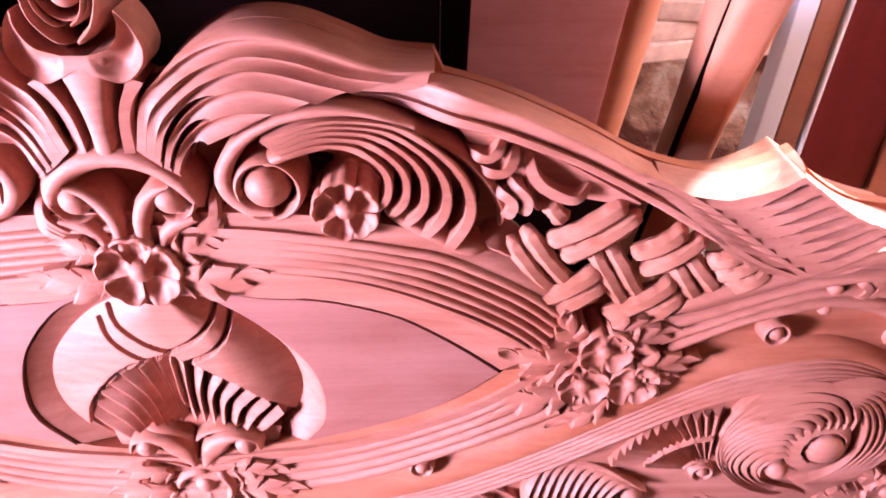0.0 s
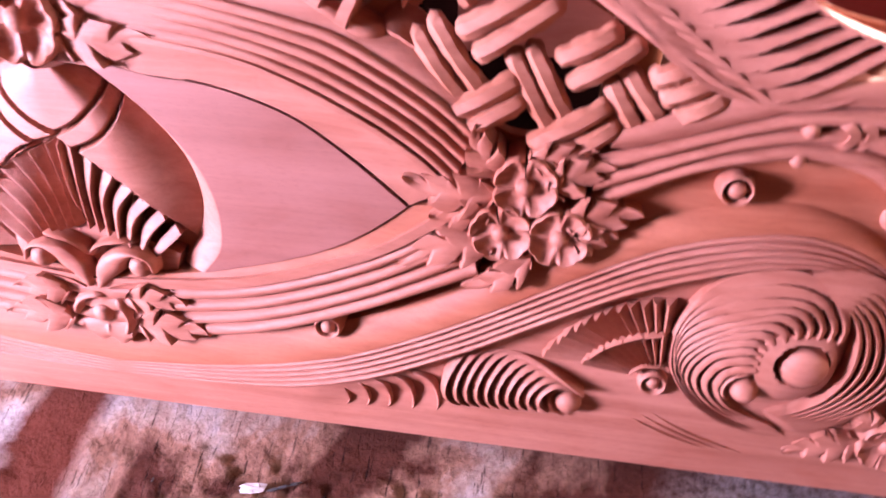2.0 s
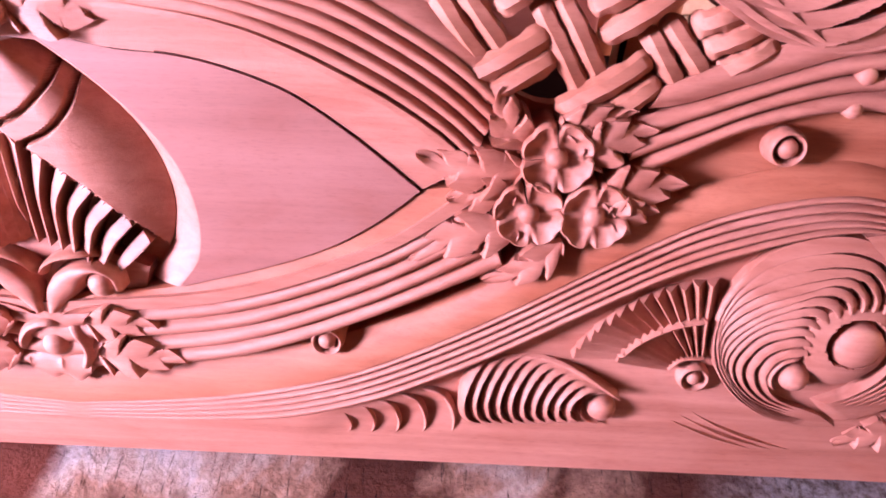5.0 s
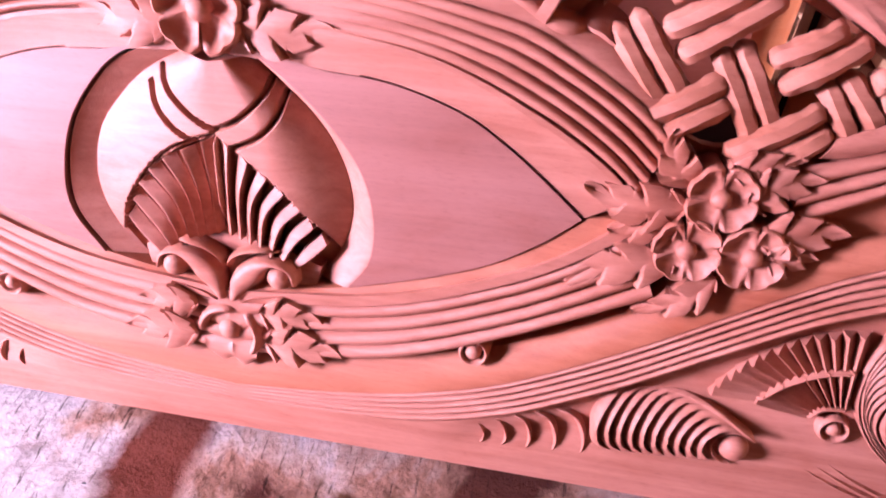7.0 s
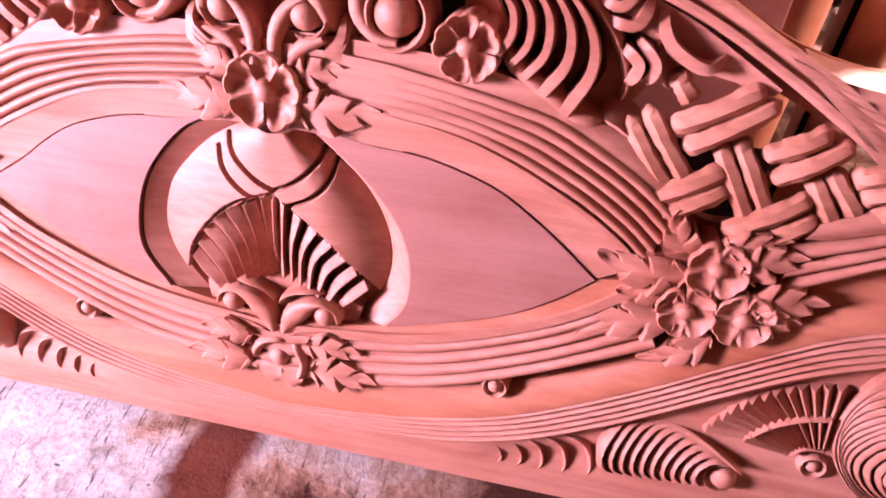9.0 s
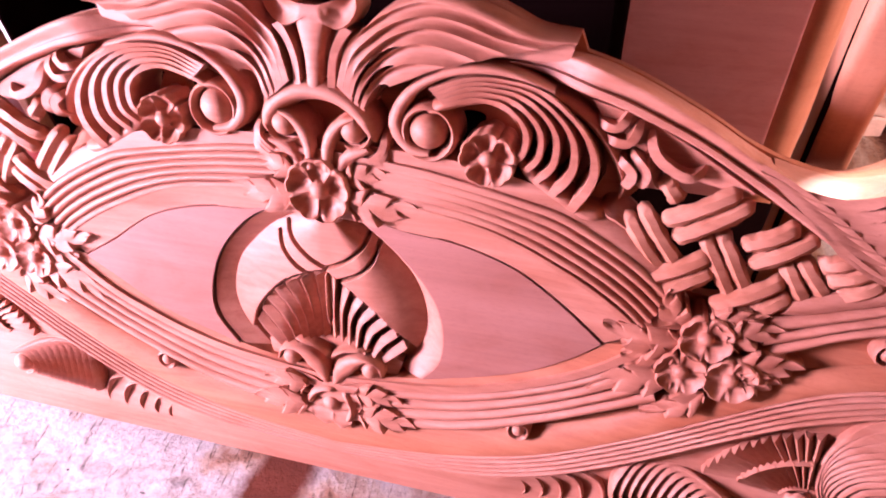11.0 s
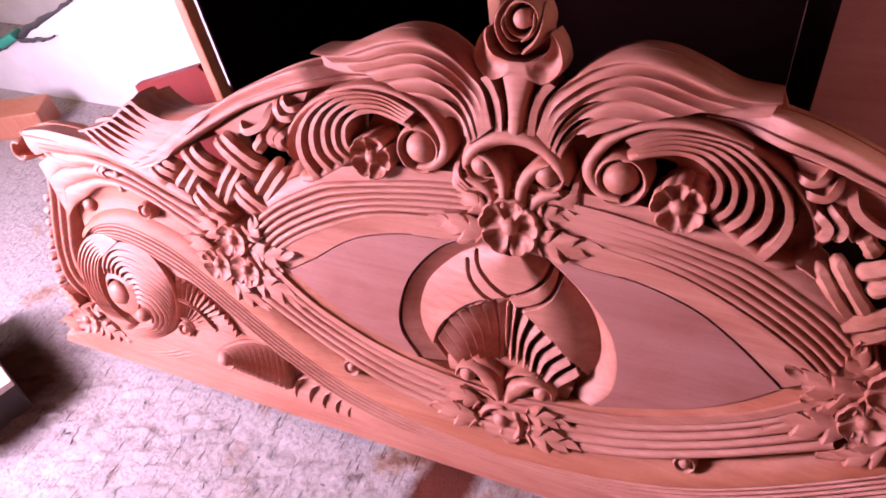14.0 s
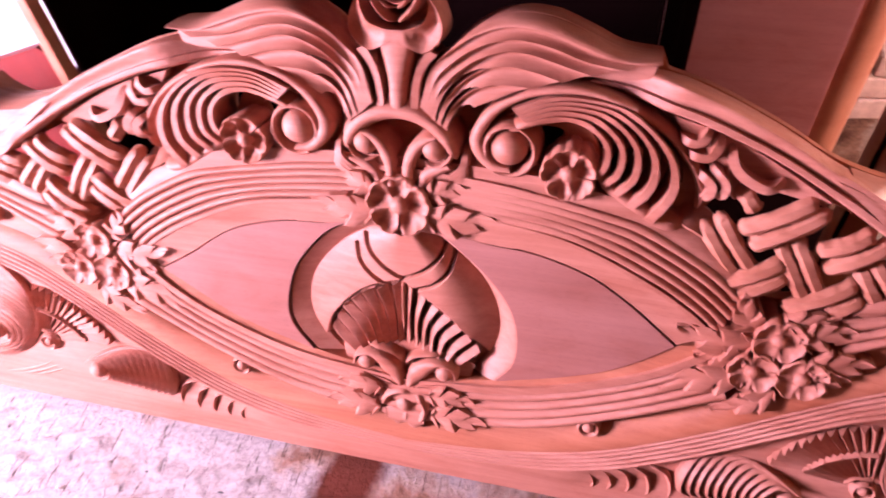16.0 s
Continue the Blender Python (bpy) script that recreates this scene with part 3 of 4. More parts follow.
    for k in range(9):
        v = 0.04 - 0.031 * k
        u = 1.028 + 0.046 * min(1, k / 5)
        stroke("notch", [(u - 0.018, v + 0.006), (u, v), (u + 0.004, v - 0.016)], 0.016, 0.003, sx, W, ends=(0.5, 0.3), ns=10, nt=6, shape="knife")
    # shell at the outer corner
    for k in range(5):
        a = radians(178 - 17 * k)
        stroke("shell_rib", [(0.99 + 0.02 * k, 0.135 + 0.010 * k), (0.93, 0.128 + 0.012 * k), (0.862, 0.140 + 0.006 * k)], 0.014, 0.006, sx, W, ends=(0.3, 0.5))
    ring("scroll_end", 1.062, 0.142, 0.022, 0.014, 0.006, sx, W, a0=200, a1=480, grow=0.7)

    # volute with fluted rings
    def swell(U, V):
        return 0.018 * (1 - ((U - 0.862) / 0.150) ** 2 - ((V + 0.148) / 0.132) ** 2) - 0.013

    mound("mound", 0.856, -0.150, 0.120, 0.100, -0.004, sx, W)
    VOLUTE = [[(0.901, -0.111), (0.903, -0.090), (0.885, -0.053), (0.850, -0.031), (0.809, -0.029), (0.767, -0.045), (0.738, -0.079), (0.722, -0.125), (0.727, -0.183), (0.764, -0.237), (0.825, -0.274), (0.891, -0.285)],
              [(0.859, -0.107), (0.858, -0.094), (0.844, -0.081), (0.825, -0.078), (0.803, -0.086), (0.774, -0.099), (0.748, -0.119), (0.732, -0.144), (0.735, -0.179), (0.769, -0.228), (0.826, -0.265), (0.888, -0.275)],
              [(0.823, -0.129), (0.812, -0.124), (0.802, -0.124), (0.791, -0.128), (0.774, -0.136), (0.759, -0.151), (0.749, -0.175), (0.749, -0.195), (0.760, -0.216), (0.785, -0.239), (0.823, -0.254), (0.879, -0.266)],
              [(0.820, -0.170), (0.813, -0.172), (0.805, -0.174), (0.800, -0.178), (0.795, -0.184), (0.793, -0.194), (0.794, -0.205), (0.799, -0.215), (0.804, -0.223), (0.813, -0.232), (0.829, -0.240), (0.861, -0.253)]]

    def crescent_slots(s, t, k):
        first = 0.42 * np.clip(1 - 1.5 * k, 0, 1)
        e = np.maximum(np.clip(1 - s / 0.24, 0, 1) ** 0.7, np.sin(np.clip((s - first + 0.10 * (k > 0.6)) / (0.90 - first), 0, 1) * math.pi) ** 0.6)
        edge = 1 - 0.44 * e
        return 0.011 - 0.036 * np.clip((t - edge) / 0.07, 0, 1) * np.clip(1.6 * e, 0, 1) - 0.004 * e * np.clip(1 - t / edge, 0, 1) ** 2
    bands("ring_flute", VOLUTE, 11, crescent_slots, sx, ns=72, nt=16, swell=swell)
    R_OUT = [(0.845, -0.026), (0.895, -0.020), (0.947, -0.045), (0.985, -0.095), (0.994, -0.158), (0.964, -0.214), (0.918, -0.250), (0.868, -0.268)]
    R_IN = [(0.885, -0.062), (0.902, -0.078), (0.911, -0.100), (0.915, -0.128), (0.914, -0.160), (0.902, -0.195), (0.880, -0.220), (0.850, -0.236)]
    whorl("ring_flute", R_OUT, R_IN, 7, sx, 0.013, 0.034, (0.20, 0.04), (0.22, 0.10), 0.42, swell, roll=0.014)
    fan("flow_line", [(0.668, -0.258), (0.736, -0.285), (0.795, -0.307), (0.840, -0.321)], [(0.692, -0.240), (0.754, -0.274), (0.825, -0.301), (0.895, -0.322)], 3, 0.021, 0.005, sx, W,
        low=-0.018, shape="flute", ends=(0.6, 0.7))
    hub("hub", (0.868, -0.152), [(0.818, -0.162), (0.816, -0.135), (0.825, -0.116), (0.846, -0.107), (0.877, -0.105), (0.896, -0.115), (0.905, -0.145), (0.900, -0.178), (0.876, -0.200), (0.849, -0.202), (0.828, -0.185)], sx)
    ball("spiral_ball", 0.872, -0.153, 0.0275, 0.024, sx, W, squash=0.6)
    ball("spiral_ball", 0.817, -0.198, 0.0165, 0.022, sx, W)
    ring("spiral", 0.817, -0.198, 0.025, 0.009, 0.012, sx, W, a0=70, a1=250, ends=(0.2, 0.3))

    # two tiers of a fan, with its eye
    FAN_O = [(0.574, -0.192), (0.600, -0.154), (0.635, -0.120), (0.670, -0.100), (0.720, -0.088)]
    FAN_M = [(0.622, -0.192), (0.644, -0.166), (0.668, -0.149), (0.692, -0.139), (0.720, -0.134)]
    FAN_I = [(0.680, -0.202), (0.688, -0.192), (0.698, -0.186), (0.708, -0.184), (0.720, -0.188)]
    for A, B, n, name in ((FAN_O, FAN_M, 13, "fan_slat"), (FAN_M, FAN_I, 10, "fan_slat")):
        a, b = curve(A, n), curve(B, n)
        for k in range(n):
            up = 0.003 if A is FAN_O else 0.006
            p = (a[k] - b[k]) * 0.06 * (k % 2)
            loft(name, [tuple(a[k] + p), tuple(b[k])], [tuple(a[k + 1]), tuple(b[k + 1])],
                 lambda s, t: up - 0.017 * (1 - knife(t)) * (1 - 0.6 * s) - 0.004 * s, sx, W, ns=8, nt=8)
        stroke("fan_rim", B if A is FAN_O else [(0.680, -0.202), (0.694, -0.186), (0.720, -0.182)], 0.006, 0.005, sx, W, ends=(0.104, 0.094), ns=20, nt=5)
    eye = ring("fan_eye", 0.713, -0.213, 0.0150, 0.009, 0.003, sx, W)
    ball("button", 0.713, -0.213, 0.0085, 0.005, sx, eye)
    # ringed cocoon and the small crescents before it
    C_OUT = [(0.494, -0.200), (0.466, -0.213), (0.450, -0.248), (0.455, -0.284), (0.474, -0.303)]
    C_IN = [(0.632, -0.236), (0.607, -0.231), (0.588, -0.243), (0.583, -0.262), (0.592, -0.281)]
    whorl("cocoon_ring", C_OUT, C_IN, 10, sx, 0.010, 0.034, (0.10, 0.02), (0.08, 0.06), 0.42,
          lambda U, V: 0.006 - 0.030 * ((V + 0.252 - 0.06 * (U - 0.52)) / 0.052) ** 2, tilt=0.008, bulge=0.016)
    ball("cocoon_ball", 0.615, -0.258, 0.017, 0.016, sx, W)
    ring("cocoon_collar", 0.613, -0.258, 0.023, 0.008, 0.006, sx, W, a0=60, a1=270)
    for k in range(5):
        u, g = 0.440 - 0.034 * k + 0.001 * k * k, 1 - 0.13 * k
        stroke("crescent", [(u - 0.036 * g, -0.321 + 0.068 * g), (u - 0.008 * g, -0.321 + 0.058 * g), (u + 0.002, -0.321 + 0.028 * g), (u - 0.005, -0.321)], 0.017 * g, 0.001, sx, W, low=-0.020,
               shape="flute", ends=(0.7, 0.25), ns=18, flip=True)

    # rosette: three blossoms in a ruff of leaves
    for k, (b, e, w, bend) in enumerate([((0.50, 0.035), (0.398, 0.045), 0.050, 0.10), ((0.495, 0.010), (0.428, 0.000), 0.040, 0.0),
                                         ((0.50, -0.030), (0.392, -0.070), 0.050, -0.10), ((0.545, -0.040), (0.468, -0.092), 0.036, 0.1),
                                         ((0.555, 0.045), (0.622, 0.076), 0.046, 0.1), ((0.575, 0.005), (0.658, 0.024), 0.052, 0.05),
                                         ((0.505, 0.055), (0.474, 0.112), 0.040, 0.15), ((0.53, 0.075), (0.60, 0.094), 0.034, 0.0),
                                         ((0.585, -0.010), (0.636, -0.006), 0.040, 0.0)]):
        leaf("leaf", b, e, w, 0.010, sx, W, lobes=3, bend=bend)
    for u, v, tn in ((0.530, 0.048, 0.85), (0.509, -0.011, 1.0), (0.573, -0.011, 0.75)):
        flower("rosette_flower", u, v, 0.0355, 0.020, sx, W, n=4, turn=tn, bowl=0.006)

    # woven strands
    rising = [[(0.446, 0.195), (0.533, 0.248)], [(0.463, 0.173), (0.550, 0.236)], [(0.545, 0.177), (0.606, 0.213)], [(0.558, 0.152), (0.630, 0.204)],
              [(0.636, 0.166), (0.682, 0.184)], [(0.648, 0.146), (0.702, 0.173)], [(0.440, 0.112), (0.517, 0.160)], [(0.452, 0.094), (0.524, 0.140)],
              [(0.526, 0.086), (0.609, 0.140)], [(0.562, 0.078), (0.620, 0.120)], [(0.665, 0.125), (0.716, 0.158)]]
    falling = [[(0.403, 0.200), (0.465, 0.118)], [(0.420, 0.214), (0.482, 0.131)], [(0.500, 0.186), (0.553, 0.099)], [(0.518, 0.194), (0.569, 0.110)],
               [(0.600, 0.164), (0.642, 0.102)], [(0.614, 0.174), (0.666, 0.113)], [(0.690, 0.164), (0.713, 0.132)], [(0.440, 0.255), (0.465, 0.222)]]
    for line in rising:
        strand(line, 0.0118, 0.004, sx)
    for line in falling:
        strand(line, 0.0112, -0.003, sx)

    # crest rail along the top edge and out into the wing
    RAIL_I = [(0.235, 0.366), (0.30, 0.355), (0.363, 0.340), (0.419, 0.320), (0.471, 0.298), (0.537, 0.262), (0.607, 0.219), (0.679, 0.176), (0.734, 0.156)]
    RAIL_O = [(0.255, 0.381), (0.322, 0.387), (0.389, 0.368), (0.475, 0.329), (0.538, 0.294), (0.590, 0.268), (0.640, 0.236), (0.700, 0.192), (0.750, 0.160)]
    loft("spandrel", [(0.345, 0.340), (0.40, 0.324), (0.45, 0.303), (0.50, 0.275), (0.545, 0.248)], [(0.372, 0.296), (0.405, 0.285), (0.44, 0.262), (0.485, 0.252), (0.54, 0.240)],
         lambda s, t: -0.008 - 0.006 * t, sx, W, ns=24, nt=5)
    def rail(s, t):
        lip = 0.010 - 0.009 * np.clip(t / 0.16 - 1, -1, 0) ** 2
        return np.where(t < 0.34, lip, 0.004 + 0.005 * ease((t - 0.40) / 0.45)) - 0.010 * ease((t - 0.90) / 0.1) * (s < 0.55) - 0.034 * (1 - ease((s - 0.04) / 0.16))
    loft("crest_rail", RAIL_I, RAIL_O, rail, sx, W, ns=70, nt=24)
    WING_T = [(0.560, 0.286), (0.600, 0.276), (0.640, 0.271), (0.682, 0.281), (0.712, 0.297)]
    loft("wing_roll", WING_T, [(0.552, 0.276), (0.596, 0.266), (0.640, 0.261), (0.680, 0.271), (0.709, 0.286)], lambda s, t: -0.030 + 0.038 * np.sqrt(t), sx, W, ns=40, nt=6)
    WING = [[(0.540, 0.283), (0.592, 0.266), (0.640, 0.262), (0.678, 0.275), (0.702, 0.292)],
            [(0.600, 0.236), (0.655, 0.216), (0.700, 0.212), (0.743, 0.223), (0.778, 0.241)],
            [(0.650, 0.190), (0.700, 0.163), (0.750, 0.157), (0.806, 0.172), (0.855, 0.215)]]

    def wing_slots(s, t, k):
        e = ease((s - 0.42 - 0.12 * (1 - k)) / 0.40) * (1 - 0.9 * ease((s - 0.95) / 0.04))
        edge = 1 - 0.64 * e
        return 0.010 - 0.005 * ease((s - 0.1) / 0.3) * (1 - t) - 0.066 * np.clip((t - edge) / 0.10, 0, 1) * np.clip(1.5 * e, 0, 1) + 0.010 * ease((s - 0.35) / 0.65) ** 1.5
    bands("wing_flute", WING, 8, wing_slots, sx, ns=44, nt=16, floor=-0.080)
    stroke("wing_edge", [(0.70, 0.164), (0.76, 0.152), (0.815, 0.162), (0.862, 0.200)], 0.014, 0.004, sx, W, ends=(0.4, 0.3))

    # scroll with feathered flutes, ball and blossom
    SC_O = [(0.152, 0.247), (0.124, 0.248), (0.100, 0.270), (0.097, 0.298), (0.117, 0.331), (0.15, 0.354), (0.194, 0.368), (0.241, 0.369), (0.30, 0.352)]
    SC_I = [(0.150, 0.256), (0.130, 0.262), (0.117, 0.280), (0.116, 0.300), (0.137, 0.330), (0.172, 0.351), (0.215, 0.359), (0.254, 0.357), (0.30, 0.344)]
    loft("scroll_band", SC_O, SC_I, lambda s, t: 0.002 + 0.008 * roundp(t), sx, W, ns=50, nt=10)
    stroke("scroll_band", [(0.138, 0.315), (0.168, 0.338), (0.215, 0.350), (0.254, 0.350), (0.300, 0.342), (0.345, 0.315), (0.378, 0.278), (0.395, 0.238), (0.392, 0.212)],
           0.016, 0.006, sx, W, ends=(0.25, 0.3), ns=44)
    stroke("scroll_band", [(0.140, 0.300), (0.170, 0.318), (0.212, 0.330), (0.250, 0.330)], 0.022, 0.011, sx, W, ends=(0.25, 0.4), ns=30)
    FEATHER = [[(0.171, 0.318), (0.212, 0.326), (0.247, 0.319), (0.266, 0.301), (0.268, 0.276), (0.256, 0.254)],
               [(0.160, 0.328), (0.211, 0.344), (0.273, 0.335), (0.310, 0.303), (0.315, 0.261), (0.294, 0.228)],
               [(0.150, 0.338), (0.210, 0.358), (0.290, 0.349), (0.352, 0.306), (0.378, 0.250), (0.356, 0.185)]]

    def feather_slots(s, t, k):
        e = ease((s - 0.36) / 0.22)
        edge = 1 - 0.56 * e
        return 0.014 - 0.006 * (1 - t) * np.clip(1 - e, 0, 1) * np.clip(4 * s, 0, 1) - 0.066 * np.clip((t - edge) / 0.08, 0, 1) * np.clip(1.5 * e, 0, 1) - 0.010 * np.clip((s - 0.86) / 0.14, 0, 1) ** 2
    bands("feather", FEATHER, 5, feather_slots, sx, ns=50, nt=18, floor=-0.060)
    stroke("feather_tail", [(0.262, 0.262), (0.285, 0.235), (0.320, 0.212), (0.352, 0.194), (0.385, 0.192)], 0.026, 0.002, sx, W, ends=(0.2, 0.2))
    ring("volute", 0.148, 0.279, 0.036, 0.013, 0.010, sx, W, a0=-120, a1=200, grow=0.85)
    ball("volute_ball", 0.147, 0.280, 0.025, 0.018, sx, W)
    flower("scroll_flower", 0.227, 0.256, 0.037, 0.018, sx, W, turn=0.5, bowl=0.013)
    stroke("crescent", [(0.352, 0.318), (0.376, 0.313), (0.391, 0.334)], 0.013, 0.009, sx, W, shape="knife", flip=True)
    stroke("crescent", [(0.360, 0.300), (0.392, 0.297), (0.404, 0.326)], 0.014, 0.010, sx, W, shape="knife", flip=True)
    stroke("crescent", [(0.416, 0.317), (0.421, 0.292), (0.438, 0.274), (0.468, 0.262), (0.489, 0.277)], 0.015, 0.009, sx, W, shape="knife", flip=True)
    stroke("crescent", [(0.380, 0.278), (0.402, 0.258), (0.392, 0.234)], 0.014, 0.010, sx, W, shape="knife", flip=True)
    stroke("crescent", [(0.396, 0.284), (0.418, 0.260), (0.410, 0.236)], 0.014, 0.008, sx, W, shape="knife", flip=True)
    stroke("curl", [(0.425, 0.290), (0.430, 0.262), (0.440, 0.232)], 0.026, 0.000, sx, W, ends=(0.3, 0.8), shape="flute")
    stroke("curl", [(0.372, 0.205), (0.398, 0.198), (0.425, 0.176)], 0.030, -0.002, sx, W, ends=(0.3, 0.5), shape="flute")
    stroke("curl", [(0.385, 0.182), (0.405, 0.178), (0.420, 0.160)], 0.020, -0.004, sx, W, ends=(0.3, 0.5), shape="flute")

    # plume beside the crown
    H_TOP = [(0.056, 0.390), (0.090, 0.424), (0.126, 0.444), (0.162, 0.450), (0.198, 0.445), (0.237, 0.430), (0.275, 0.414), (0.319, 0.409)]
    H_LOW = [(0.060, 0.320), (0.105, 0.340), (0.150, 0.360), (0.176, 0.370), (0.210, 0.376), (0.240, 0.378), (0.284, 0.377), (0.312, 0.382)]
    loft("plume", H_TOP, H_LOW, lambda s, t: -0.012 + 0 * s, sx, W, ns=60, nt=14)
    PLUME = [[(0.032, 0.330), (0.046, 0.378), (0.066, 0.400), (0.102, 0.424), (0.150, 0.437), (0.205, 0.428), (0.262, 0.408), (0.318, 0.406)],
             [(0.050, 0.314), (0.063, 0.350), (0.090, 0.378), (0.116, 0.393), (0.135, 0.399), (0.158, 0.399), (0.190, 0.392), (0.226, 0.381)],
             [(0.070, 0.300), (0.080, 0.320), (0.093, 0.331), (0.105, 0.337), (0.117, 0.343), (0.124, 0.346), (0.132, 0.350), (0.142, 0.355)]]
    loft("plume_rim", [(0.058, 0.393), (0.090, 0.425), (0.126, 0.445), (0.162, 0.451), (0.198, 0.446), (0.237, 0.431), (0.275, 0.415), (0.320, 0.410)],
         [(0.054, 0.388), (0.088, 0.416), (0.122, 0.432), (0.155, 0.437), (0.195, 0.430), (0.235, 0.417), (0.278, 0.404), (0.319, 0.405)],
         lambda s, t: -0.022 + 0.034 * np.sin(np.clip(t, 0, 1) * math.pi / 2) ** 0.6, sx, W, ns=50, nt=8)

    def barb(s, t, k):
        root = np.clip(1 - s / 0.50, 0, 1) ** 0.7 * ease(s / 0.06) * (k > 0.3)
        slot = 0.040 * np.clip((t - 1 + 0.42 * np.clip(2 * root, 0, 1)) / 0.06, 0, 1) * (root > 0.02)
        return 0.015 - ease((s - 0.08) / 0.25) * (0.007 * np.sin(math.pi * t ** 0.7) ** 0.9 + 0.004 * (1 - t)) - slot
    bands("plume_flute", PLUME, 5, barb, sx, ns=56, nt=20)

    # crown: side petals and blades
    loft("crown_petal", [(0.044, 0.464), (0.055, 0.448), (0.061, 0.425), (0.053, 0.407), (0.036, 0.396), (0.018, 0.402), (0.0, 0.412)],
         [(0.043, 0.463), (0.044, 0.452), (0.040, 0.440), (0.033, 0.431), (0.022, 0.427), (0.011, 0.424), (0.0, 0.424)],
         lambda s, t: 0.015 - 0.012 * np.sin(t * math.pi) * np.clip(s * 3, 0, 1) * np.clip((0.85 - s) * 4, 0, 1) - 0.006 * (t < 0.06), sx, W, ns=34, nt=16)
    stroke("bud_petal", [(0.026, 0.496), (0.031, 0.473), (0.022, 0.449), (0.0, 0.429)], 0.010, 0.019, sx, W, ends=(0.5, 0.2))
    stroke("bud_petal", [(0.016, 0.492), (0.021, 0.473), (0.014, 0.457), (0.0, 0.447)], 0.007, 0.020, sx, W, ends=(0.4, 0.2))
    loft("crown_blade", [(0.040, 0.402), (0.027, 0.378), (0.0205, 0.355), (0.018, 0.324)], [(0.052, 0.396), (0.038, 0.378), (0.030, 0.355), (0.028, 0.324)],
         lambda s, t: 0.011 - 0.002 * t, sx, W, ns=20, nt=6)
    # canopy over the middle blossom
    for k in range(3):
        stroke("canopy_leaf", [(0.088 + 0.006 * k, 0.275 - 0.012 * k), (0.086, 0.245 - 0.008 * k), (0.050, 0.214 - 0.004 * k)], 0.012, 0.008, sx, W, shape="knife", ends=(0.4, 0.4))
    ball("canopy_ball", 0.048, 0.270, 0.0175, 0.018, sx, W)
    loft("scroll_petal", [(0.005, 0.212), (0.004, 0.245), (0.013, 0.270), (0.032, 0.287), (0.054, 0.291)], [(0.019, 0.212), (0.022, 0.240), (0.029, 0.258), (0.038, 0.273), (0.050, 0.285)],
         lambda s, t: 0.001 + 0.014 * roundp(t) ** 0.8, sx, W, ns=24, nt=10)
    loft("scroll_petal", [(0.022, 0.210), (0.028, 0.232), (0.044, 0.247), (0.066, 0.251)], [(0.033, 0.208), (0.045, 0.224), (0.059, 0.233), (0.074, 0.243)],
         lambda s, t: -0.002 + 0.014 * roundp(t) ** 0.8, sx, W, ns=20, nt=10)
    ring("canopy_ring", 0.048, 0.270, 0.025, 0.009, 0.010, sx, W, a0=-130, a1=80, ends=(0.2, 0.2))
    leaf("leaf", (0.036, 0.196), (0.094, 0.218), 0.040, 0.010, sx, W, lobes=3, bend=0.08)
    leaf("leaf", (0.034, 0.168), (0.138, 0.174), 0.054, 0.010, sx, W, lobes=3, bend=-0.05)

    # pear-shaped medallion
    P_OUT = inner
    P_RIM = [(0.036, 0.136), (0.070, 0.107), (0.098, 0.082), (0.123, 0.050), (0.141, 0.009), (0.146, -0.035), (0.134, -0.080), (0.106, -0.122)] if sx > 0 else \
        [(0.036, 0.136), (0.082, 0.111), (0.118, 0.078), (0.147, 0.040), (0.161, -0.005), (0.160, -0.045), (0.144, -0.082), (0.112, -0.122)]
    P_IN = [(0.0, 0.130), (0.0, 0.095), (0.0, 0.060), (0.0, 0.025), (0.0, -0.010), (0.0, -0.06), (0.0, -0.110)]
    loft("pear_groove", P_OUT, P_RIM, lambda s, t: -0.001 - (0.027 if sx > 0 else 0.019) * t ** (1.4 if sx > 0 else 0.9) - 0.012 * (t < 0.07) * (sx < 0), sx, W, ns=44, nt=15)

    EDGE_U, EDGE_V = ([0.0, 0.018, 0.044, 0.071, 0.090, 0.111, 0.128, 0.15], [0.050, 0.036, 0.016, -0.006, -0.030, -0.054, -0.080, -0.13]) if sx > 0 else \
        ([0.0, 0.040, 0.072, 0.103, 0.124, 0.133, 0.15], [0.052, 0.037, 0.016, -0.017, -0.050, -0.078, -0.13])
    cuts = [curve(c, 60) for c in ([(0.060, 0.118), (0.052, 0.094), (0.027, 0.070), (0.0, 0.056)], [(0.074, 0.100), (0.068, 0.074), (0.048, 0.052), (0.016, 0.036)],
                                   list(zip(EDGE_U, EDGE_V)))]

    def ribbons(U, V):
        cut = np.zeros_like(U)
        for c, w in zip(cuts, (0.0034, 0.0034, 0.0026)):
            far = np.min(np.hypot(U[..., None] - c[:, 0], V[..., None] - c[:, 1]), -1)
            cut = np.maximum(cut, np.clip((w - far) / 0.0014, 0, 1))
        belly = np.clip((np.interp(U, EDGE_U, EDGE_V) - 0.003 - V) / 0.003, 0, 1)
        return -0.015 * cut * (1 - belly) - 0.038 * belly
    loft("pear", P_RIM, P_IN, lambda s, t: (-0.026 if sx > 0 else -0.014) + (0.032 if sx > 0 else 0.020) * np.sin(np.clip(t * (1.75 if sx > 0 else 1.05), 0, 1) * math.pi / 2), sx, W, ns=120, nt=80, swell=ribbons)
    e = list(zip(EDGE_U, EDGE_V))
